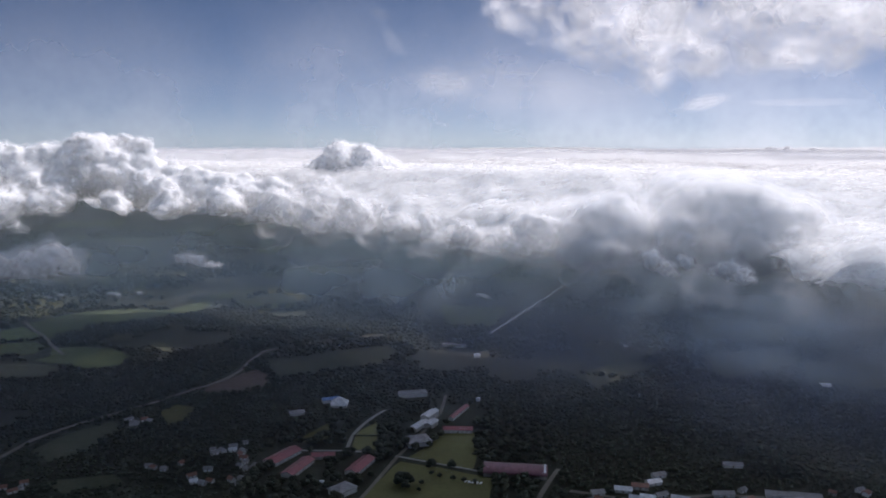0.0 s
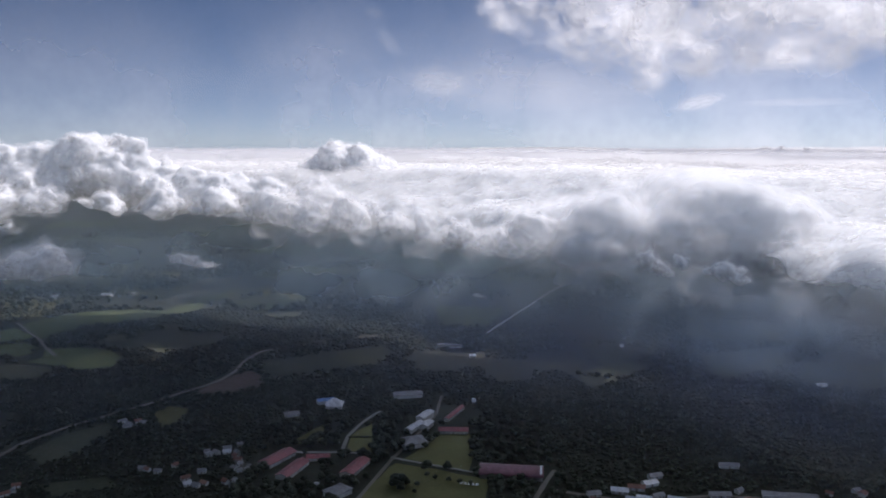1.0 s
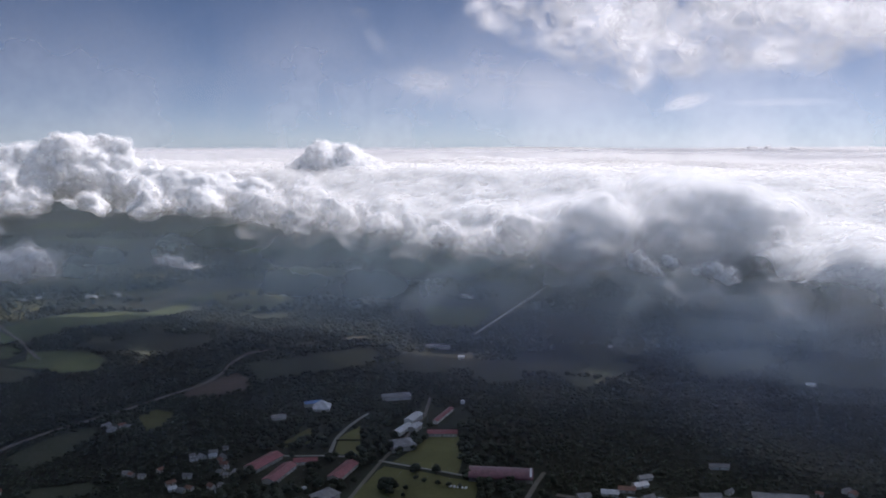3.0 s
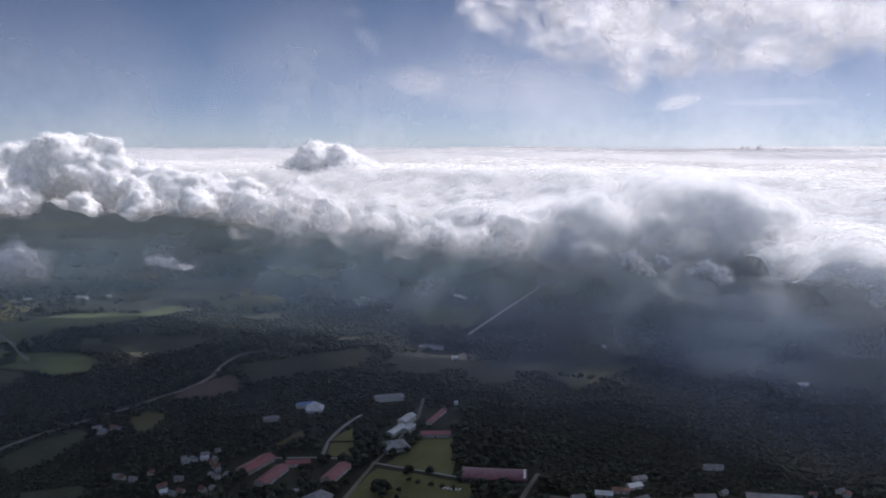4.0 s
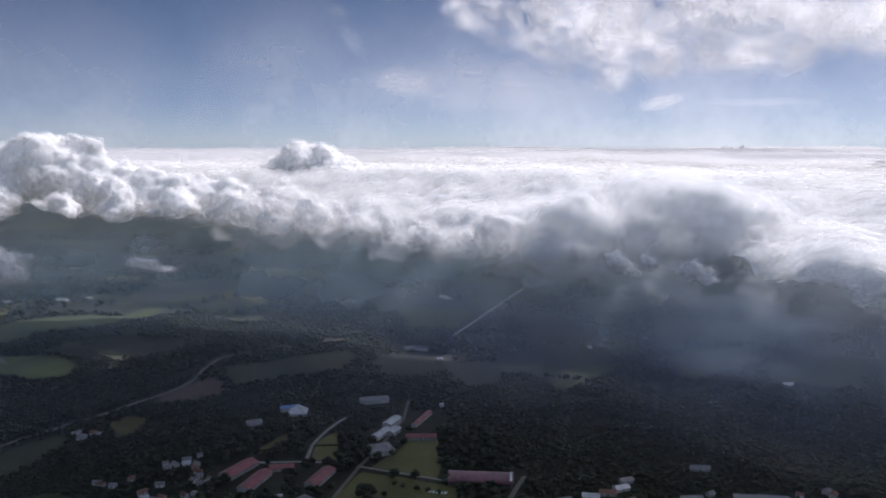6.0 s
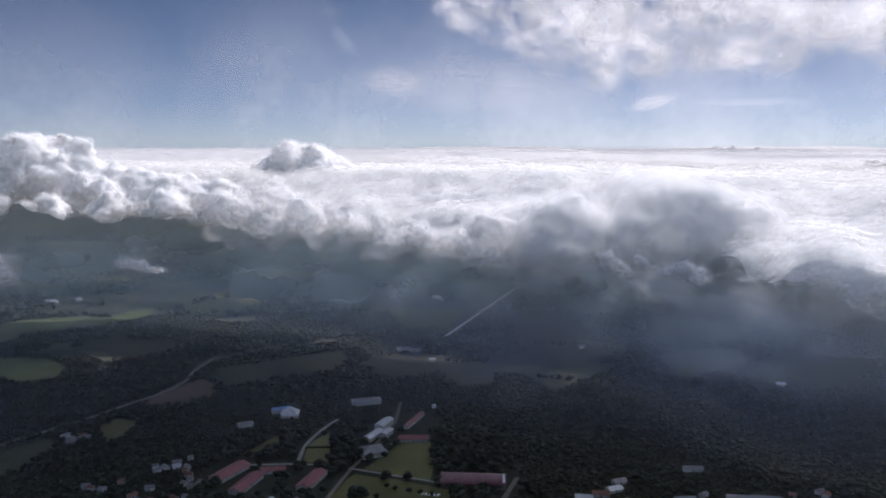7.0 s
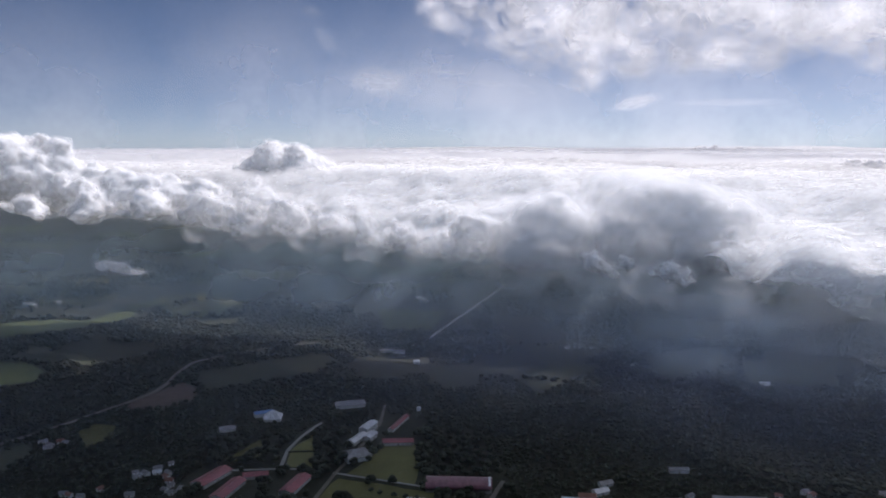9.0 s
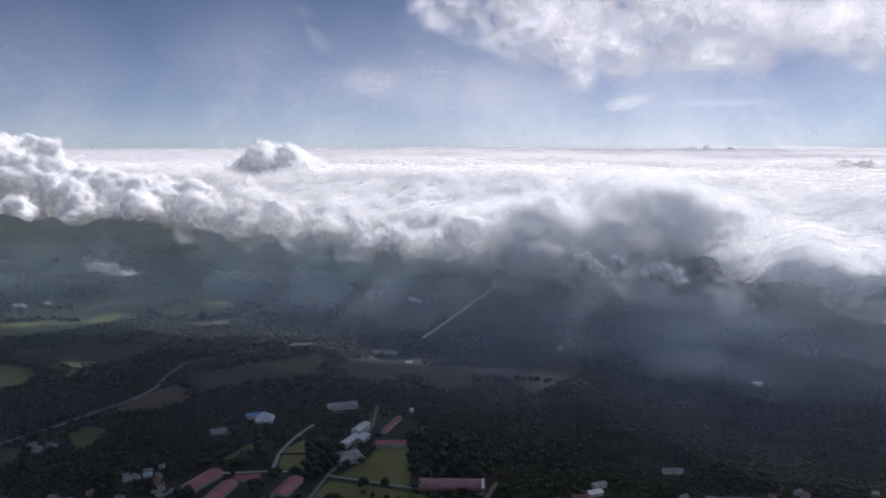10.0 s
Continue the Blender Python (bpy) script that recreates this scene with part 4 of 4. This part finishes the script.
def covered_court():
    """Long vaulted court roof on posts, a pale gable sheet and a white strip for the sun's streak across its end."""
    ob = thing("covered_court", 62, 640, 0, -7.5, "covered sports court with a vaulted dull red roof", "hall")
    L, W, eave, crown = 54.0, 20.0, 3.6, 8.2
    arc = [(W / 2 * math.cos(a), eave + (crown - eave) * math.sin(a)) for a in np.linspace(0, math.pi, 19)]
    inner = [(y * 0.985, z - 0.22) for y, z in arc]
    roof = part("roof", prism(arc + inner[::-1], -L / 2, L / 2), COURT_ROOF, ob)
    # White strip laid on the roof in place of the sun's streak.
    strip_arc = [(y * 1.004, z + 0.05) for y, z in arc[3:16]]
    part("light_strip", prism(strip_arc + [(y, z + 0.02) for y, z in arc[3:16]][::-1], L / 2 - 3.0, L / 2 - 1.2), WHITE_PAINT, roof, "white strip standing for the sun's streak")
    for k in range(9):
        x = -L / 2 + 1 + (L - 2) * k / 8
        part("roof_seam", prism([(y * 1.002, z + 0.09) for y, z in arc] + [(y * 0.999, z - 0.02) for y, z in arc][::-1], x - 0.12, x + 0.12), COURT_ROOF, roof)
        for s in (-1, 1):
            part("post", box(x - 0.3, x + 0.3, s * (W / 2 - 0.9) - 0.3, s * (W / 2 - 0.9) + 0.3, -0.3, eave + 1.2), CONCRETE, ob)
    for s in (-1, 1):
        g = [(y * 0.96, z - 0.3) for y, z in arc]
        part("gable_sheet", prism(g, s * (L / 2 - 0.5) - 0.1, s * (L / 2 - 0.5) + 0.1), COURT_ROOF, ob)
    part("court_slab", box(-L / 2 + 0.5, L / 2 - 0.5, -W / 2 + 0.6, W / 2 - 0.6, -0.3, 0.35), CONCRETE, ob)
    BUILT.append((62, 640, 13)), BUILT.append((78, 638, 13))


covered_court()


def hip_house(x, y, w, d, h, rise, turn, roof, label, inset=0.3, name="house", group=""):
    """A block under a hipped roof with deep eaves."""
    ob = thing(name, x, y, 0, turn, label, "house", group)
    part("wall", box(-w / 2, w / 2, -d / 2, d / 2, -0.3, h), PLASTER, ob)
    e = 1.0
    bm = bmesh.new()
    a = [bm.verts.new(p) for p in ((-w / 2 - e, -d / 2 - e, h - 0.2), (w / 2 + e, -d / 2 - e, h - 0.2), (w / 2 + e, d / 2 + e, h - 0.2), (-w / 2 - e, d / 2 + e, h - 0.2))]
    b = [bm.verts.new((v.co.x, v.co.y, h + 0.05)) for v in a]
    k = w / 2 * (1 - 2 * inset)
    r = [bm.verts.new((-k, 0, h + rise)), bm.verts.new((k, 0, h + rise))]
    bm.faces.new(a[::-1])
    for i in range(4):
        bm.faces.new((a[i], a[(i + 1) % 4], b[(i + 1) % 4], b[i]))
    bm.faces.new((b[0], b[1], r[1], r[0])), bm.faces.new((b[2], b[3], r[0], r[1])), bm.faces.new((b[1], b[2], r[1])), bm.faces.new((b[3], b[0], r[0]))
    bmesh.ops.recalc_face_normals(bm, faces=bm.faces)
    part("roof", bm, roof, ob)
    part("ridge_cap", box(-k - 0.2, k + 0.2, -0.18, 0.18, h + rise - 0.1, h + rise + 0.15), roof, ob)
    for s in (-1, 1):
        for i in range(3):
            cx = (i - 1) * w * 0.28
            win = part("window", box(cx - 0.8, cx + 0.8, s * d / 2 - 0.05, s * d / 2 + 0.06, 1.0, 2.3), WHITE_PAINT, ob)
            part("pane", box(cx - 0.7, cx + 0.7, s * d / 2 - 0.04, s * d / 2 + 0.08, 1.1, 2.2), SHADED_GLASS, win)
    BUILT.append((x, y, max(w, d) * 0.6 + 2))
    return ob


SCHOOL = "school blocks"
house(-142, 672, 35, 14, 3.6, 2.4, 61, RED_ROOF, label="long school block with a bright red roof", name="school_block", group=SCHOOL, windows=7)
house(-124, 648, 36, 12, 3.4, 2.0, 70, RED_ROOF, label="long school block with a faded red roof", name="school_block", group=SCHOOL, windows=7)
house(-106, 674, 20, 9, 3.2, 1.8, 6, RED_ROOF, label="short school block with a dull red roof", name="school_block", group=SCHOOL, windows=4)
house(-71, 652, 34, 12, 3.4, 2.0, 69, RED_ROOF, label="school block with a dark red roof beside trees", name="school_block", group=SCHOOL, windows=6)
hip_house(-80, 603, 18, 14, 4.5, 3.0, 48, GREY_ROOF, "square building with a weathered grey hipped roof", 0.4, "school_block", SCHOOL)
house(-23, 748, 25, 7.5, 4.0, 1.4, 62, PALE_ROOF, label="school block with a pale grey metal roof", name="school_block", group=SCHOOL, windows=5)
house(-13, 776, 23, 9, 5.5, 1.4, 64, PALE_ROOF, label="two-storey block with a bright pale roof", name="school_block", group=SCHOOL, windows=5)
house(-11, 753, 15, 8, 4.5, 1.2, 64, PALE_ROOF, label="small block with a bright pale roof", name="school_block", group=SCHOOL, windows=3)
hip_house(-23, 708, 22, 19, 4.5, 4.0, 20, GREY_ROOF, "broad hall with a grey-brown hipped roof among trees", 0.35, "school_hall", SCHOOL)
house(15, 738, 28, 9, 3.6, 2.0, -2, RED_ROOF, label="long school block with a dark red roof", name="school_block", group=SCHOOL, windows=6)
house(17, 788, 42, 5, 3.2, 1.2, 66, RED_ROOF, label="narrow covered walk with a red roof", name="covered_walk", group=SCHOOL, windows=8)
hip_house(-110, 814, 17, 16, 3.0, 7.0, 0, PALE_ROOF, "pavilion with a steep pale pyramid roof", 0.44, "pavilion")
house(-121, 826, 18, 8, 4.0, 1.6, 20, BLUE_ROOF, label="low building with a blue metal roof", name="store_building", windows=3)
hip_house(-33, 848, 30, 13, 4.0, 2.5, 12, GREY_ROOF, "wide building with a pale grey roof in woodland", 0.3, "store_building")
hip_house(-150, 786, 14, 8, 3.0, 2.0, 20, GREY_ROOF, "small grey-roofed building among trees", 0.3, "store_building")

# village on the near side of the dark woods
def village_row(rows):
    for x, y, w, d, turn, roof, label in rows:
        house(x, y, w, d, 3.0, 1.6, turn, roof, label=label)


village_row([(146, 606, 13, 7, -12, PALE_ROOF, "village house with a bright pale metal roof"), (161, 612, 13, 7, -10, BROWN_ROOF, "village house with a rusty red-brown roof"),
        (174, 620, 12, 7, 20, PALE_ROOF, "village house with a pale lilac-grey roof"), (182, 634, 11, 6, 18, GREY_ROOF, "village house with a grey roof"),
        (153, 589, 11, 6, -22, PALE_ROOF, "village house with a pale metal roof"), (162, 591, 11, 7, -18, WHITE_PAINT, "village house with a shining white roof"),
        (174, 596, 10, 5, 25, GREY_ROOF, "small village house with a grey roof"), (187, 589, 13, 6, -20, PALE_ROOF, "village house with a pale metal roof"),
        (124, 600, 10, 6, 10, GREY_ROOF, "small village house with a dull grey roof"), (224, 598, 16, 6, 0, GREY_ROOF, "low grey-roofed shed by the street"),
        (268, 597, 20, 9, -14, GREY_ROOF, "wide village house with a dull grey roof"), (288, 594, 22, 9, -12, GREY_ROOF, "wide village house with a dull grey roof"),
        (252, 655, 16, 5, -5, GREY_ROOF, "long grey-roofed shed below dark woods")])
rng2 = np.random.RandomState(5)
ROOFS = ((GREY_ROOF, "small house with a weathered grey roof among trees"), (BROWN_ROOF, "small house with a rusty brown roof among trees"),
         (GREY_ROOF, "small shed with a dull grey roof in a yard"), (PALE_ROOF, "small house with a pale metal roof among trees"))


def hamlet(cx, cy, n, rx, ry, small=3.8, large=7.0):
    """Small houses crowded round a middle."""
    for _ in range(n * 3):
        x, y = cx + rng2.uniform(-rx, rx), cy + rng2.uniform(-ry, ry)
        if any(math.hypot(x - a, y - b) < r for a, b, r in BUILT) or any(near_line(np.array([x]), np.array([y]), o, 7)[0] for o in ROADS.values()):
            continue
        roof, label = ROOFS[int(rng2.choice(4, p=(0.42, 0.34, 0.2, 0.04)))]
        house(x, y, rng2.uniform(small, large), rng2.uniform(3.4, 5), rng2.uniform(2.4, 3.0), rng2.uniform(1.0, 1.6), rng2.uniform(-50, 50), roof, label=label, windows=2)
        n -= 1
        if n == 0:
            break


hamlet(-188, 630, 9, 22, 20)
hamlet(-193, 690, 8, 18, 16)
hamlet(-240, 650, 4, 14, 12, 4, 6)
hamlet(-345, 612, 5, 24, 16, 4, 7)
hamlet(-303, 758, 5, 12, 10, 5, 8)
hamlet(-165, 655, 5, 12, 20, 4, 7)
hamlet(150, 590, 5, 50, 14)
hamlet(235, 590, 9, 40, 16)
hamlet(310, 592, 8, 50, 16)
hamlet(400, 590, 5, 40, 18)
hamlet(120, 585, 3, 14, 10)


def stone_sign(x, y, turn):
    """Low white-washed blocks set out on the grass in a row."""
    ob = thing("stone_sign", x, y, 0, turn, "row of low white-painted blocks set on grass", "sign")
    for k in range(5):
        for q in range(2):
            u = -7 + 3.3 * k
            part("block", box(u, u + (2.3 if (k + q) % 2 else 1.7), -1.9 + 2.1 * q, -0.3 + 2.1 * q, -0.1, 0.5, bevel=0.06), WHITE_PAINT, ob)


stone_sign(25, 623, -14)


def van(x, y, turn):
    """A parked white van."""
    ob = thing("van", x, y, 0, turn, "white van parked beside trees", "van", "parked vans")
    part("body", box(-2.5, 1.4, -0.95, 0.95, 0.45, 2.3, bevel=0.12), WHITE_PAINT, ob)
    part("cab", prism([(-0.93, 0.45), (0.93, 0.45), (0.93, 1.2), (0.8, 2.05), (-0.8, 2.05), (-0.93, 1.2)], 1.4, 2.6), WHITE_PAINT, ob)
    part("windscreen", box(2.58, 2.63, -0.75, 0.75, 1.2, 1.9), SHADED_GLASS, ob)
    for sx_ in (-1.6, 1.7):
        for sy_ in (-0.95, 0.95):
            bm = bmesh.new()
            bmesh.ops.create_cone(bm, cap_ends=True, segments=14, radius1=0.38, radius2=0.38, depth=0.24, matrix=pose(sx_, sy_ * 0.95, 0.38, 90))
            part("wheel", bm, SHADED_GLASS, ob, "black rubber tyre")
    BUILT.append((x, y, 4))


van(-100, 621, 15)
van(-86, 628, 50)


def hedge(x0, y0, x1, y1, label):
    """A clipped dark hedge of uneven clumps."""
    n = int(math.hypot(x1 - x0, y1 - y0) / 0.9)
    r = np.random.RandomState(n)
    unit, faces = ICO[2]
    bits = [(np.array((x0 + (x1 - x0) * i / n + r.uniform(-0.3, 0.3), y0 + (y1 - y0) * i / n + r.uniform(-0.3, 0.3), 0.6)) + unit * r.uniform(0.7, 1.1) * (1 + r.uniform(-0.25, 0.25, (len(unit), 1))), faces) for i in range(n + 1)]
    v, f = joined(bits)
    tagged(new("hedge", tri_mesh("hedge", v, f, [FOLIAGE])), label, "hedge")


hedge(-84, 726, -60, 726, "low dark hedge across the school quadrangle")
hedge(-137, 712, -108, 728, "low dark hedge along the grass plot")
FARM = "far farm buildings"
for x, y, w, d, turn in ((76, 1405, 26, 9, -60), (70, 1416, 12, 8, 10), (45, 1005, 7, 5, 10), (9, 1062, 18, 5, 0), (24, 1056, 16, 5, 0), (252, 1060, 5, 4, 0), (227, 1745, 34, 9, 0), (-22, 1912, 12, 8, 0),
                         (-602, 1420, 16, 8, 10), (-590, 1405, 12, 8, 40), (-560, 1430, 14, 7, 0), (-690, 1400, 18, 8, 30), (-700, 1380, 12, 8, 0), (440, 880, 12, 5, 0)):
    dull = 1050 < y < 1066
    house(x, y, w, d, 3.5, 1.5, turn, GREY_ROOF if dull else WHITE_PAINT, label="far shed with a dull grey roof" if dull else "far farm building with a white roof", name="farm_building", group=FARM, windows=2)


def water_tank(x, y):
    ob = thing("water_tank", x, y, 0, 0, "round white water tank on a low tower", "tank")
    for sx_, sy_ in ((-1, -1), (1, -1), (1, 1), (-1, 1)):
        part("leg", box(sx_ * 1.4 - 0.15, sx_ * 1.4 + 0.15, sy_ * 1.4 - 0.15, sy_ * 1.4 + 0.15, -0.3, 6), CONCRETE, ob)
    part("platform", box(-2, 2, -2, 2, 6, 6.3), CONCRETE, ob)
    bm = bmesh.new()
    prof = [(0.0, 6.3), (2.0, 6.3), (2.2, 6.6), (2.2, 9.2), (1.9, 9.8), (1.0, 10.2), (0.0, 10.3)]
    verts = [bm.verts.new((r, 0, z)) for r, z in prof]
    edges = [bm.edges.new(e) for e in zip(verts, verts[1:])]
    bmesh.ops.spin(bm, geom=verts + edges, cent=(0, 0, 0), axis=(0, 0, 1), angle=2 * math.pi, steps=20)
    bmesh.ops.remove_doubles(bm, verts=bm.verts, dist=0.01)
    part("vessel", bm, WHITE_PAINT, ob)
    BUILT.append((x, y, 6))


water_tank(38, 812)

# ---- planting ----
for x, y in ((-9, 637), (-2, 632), (9, 627), (18, 622), (-17, 616), (-19, 604), (27, 618), (-12, 650)):
    plant(x, y, 0.62)
for x, y, s in ((-33, 614, 1.5), (-28, 618, 1.3), (-36, 622, 1.2), (-30, 609, 1.2), (-40, 690, 1.2), (-34, 700, 1.1), (-12, 698, 1.1), (-8, 712, 1.2), (-38, 712, 1.2), (-55, 700, 1.3), (-52, 712, 1.4), (-56, 724, 1.3),
                (-50, 736, 1.3), (-58, 686, 1.2), (-50, 690, 1.2), (-48, 675, 1.1), (-55, 665, 1.1), (36, 652, 1.0), (38, 664, 1.1), (36, 678, 1.1), (38, 692, 1.1), (36, 706, 1.0), (35, 720, 1.1), (44, 668, 1.2)):
    plant(x, y, s)
gx, gy = np.meshgrid(np.arange(-160, 104, 9.2), np.arange(572, 762, 9.2))
spots = np.c_[gx.ravel(), gy.ravel()] + rng.uniform(-3.6, 3.6, (gx.size, 2))
CAMPUS = [(-165, 568), (104, 568), (104, 764), (-165, 764)]
for x, y in spots[free(spots[:, 0], spots[:, 1])]:
    plant(x, y, rng.uniform(0.75, 1.25))


def tree_line(line, gap, size, label, seed):
    """A belt of trees along a field's edge."""
    r = np.random.RandomState(seed)
    shapes = [crown_shape(r, 5, 1) for _ in range(5)]
    pieces = []
    for (x0, y0), (x1, y1) in zip(line, line[1:]):
        n = int(math.hypot(x1 - x0, y1 - y0) / gap)
        for i in range(n):
            if r.rand() < 0.15:
                continue
            x, y = x0 + (x1 - x0) * i / n + r.uniform(-3, 3), y0 + (y1 - y0) * i / n + r.uniform(-3, 3)
            v, f = shapes[r.randint(5)]
            s, a = size * r.uniform(0.6, 1.3), r.uniform(0, 6.28)
            pieces.append((np.stack(((v[:, 0] * math.cos(a) - v[:, 1] * math.sin(a)) * s + x, (v[:, 0] * math.sin(a) + v[:, 1] * math.cos(a)) * s + y, v[:, 2] * s * 1.25), 1), f))
    v, f = joined(pieces)
    tagged(new("tree_line", tri_mesh("tree_line", v, f, [FOLIAGE])), label, "trees", kind="stuff")


for k, line in enumerate(([(-640, 890), (-560, 895), (-480, 900)], [(-648, 1056), (-578, 1087), (-530, 1062), (-445, 1058)], [(-555, 1305), (-500, 1310), (-458, 1296)], [(-540, 1130), (-500, 1140), (-440, 1135)],
                          [(196, 1085), (250, 1075), (310, 1045)], [(280, 1100), (330, 1060), (420, 1070), (470, 1060)], [(170, 930), (240, 900), (300, 905), (336, 907)], [(-600, 978), (-560, 983), (-528, 980)])):
    tree_line(line, 5.0, 4.0, "dark belt of trees along a field edge", 60 + k)


def woods(name, y0, y1, gap, clumps, size, thin, label, seed, kinds=8, wide=0.72, open_east=0.0):
    r = np.random.RandomState(seed)
    shapes = [crown_shape(r, clumps, 1) for _ in range(kinds)]
    gy, gx = np.meshgrid(np.arange(y0, y1, gap), np.arange(-wide * y1, wide * y1, gap))
    x, y = gx.ravel() + r.uniform(-0.42, 0.42, gx.size) * gap, gy.ravel() + r.uniform(-0.42, 0.42, gx.size) * gap
    keep = (np.abs(x) < wide * y) & free(x, y) & ~inside(x, y, CAMPUS) & (fbm(np.c_[x / 110.0, y / 110.0, np.zeros(len(x))], 3) > thin + np.interp(x, (-220, -60), (0, open_east)))
    pieces = []
    vigour = 1 + 0.3 * fbm(np.c_[x / 60.0, y / 60.0, np.ones(len(x))], 2)[keep]
    for px, py, grow in zip(x[keep], y[keep], vigour):
        v, f = shapes[r.randint(kinds)]
        a, s = r.uniform(0, 6.28), size * r.uniform(0.7, 1.3) * grow
        c, q = math.cos(a) * s, math.sin(a) * s
        pieces.append((np.stack((v[:, 0] * c - v[:, 1] * q + px, v[:, 0] * q + v[:, 1] * c + py, v[:, 2] * s * r.uniform(0.55, 0.95)), 1), f))
    v, f = joined(pieces)
    tagged(new(name, tri_mesh(name, v, f, [FOLIAGE])), label, "woodland", kind="stuff")


woods("woodland", 555, 900, 5.2, 2, 3.8, -0.85, "dense dark green woodland canopy round the village", 31)
woods("woodland", 900, 1300, 7.4, 3, 4.6, -0.6, "dark woodland along a valley and its slopes", 32, open_east=0.2)
woods("distant_woodland", 1300, 2400, 16.0, 2, 10.0, 0.05, "distant dark tree belts between hazy fields", 33)
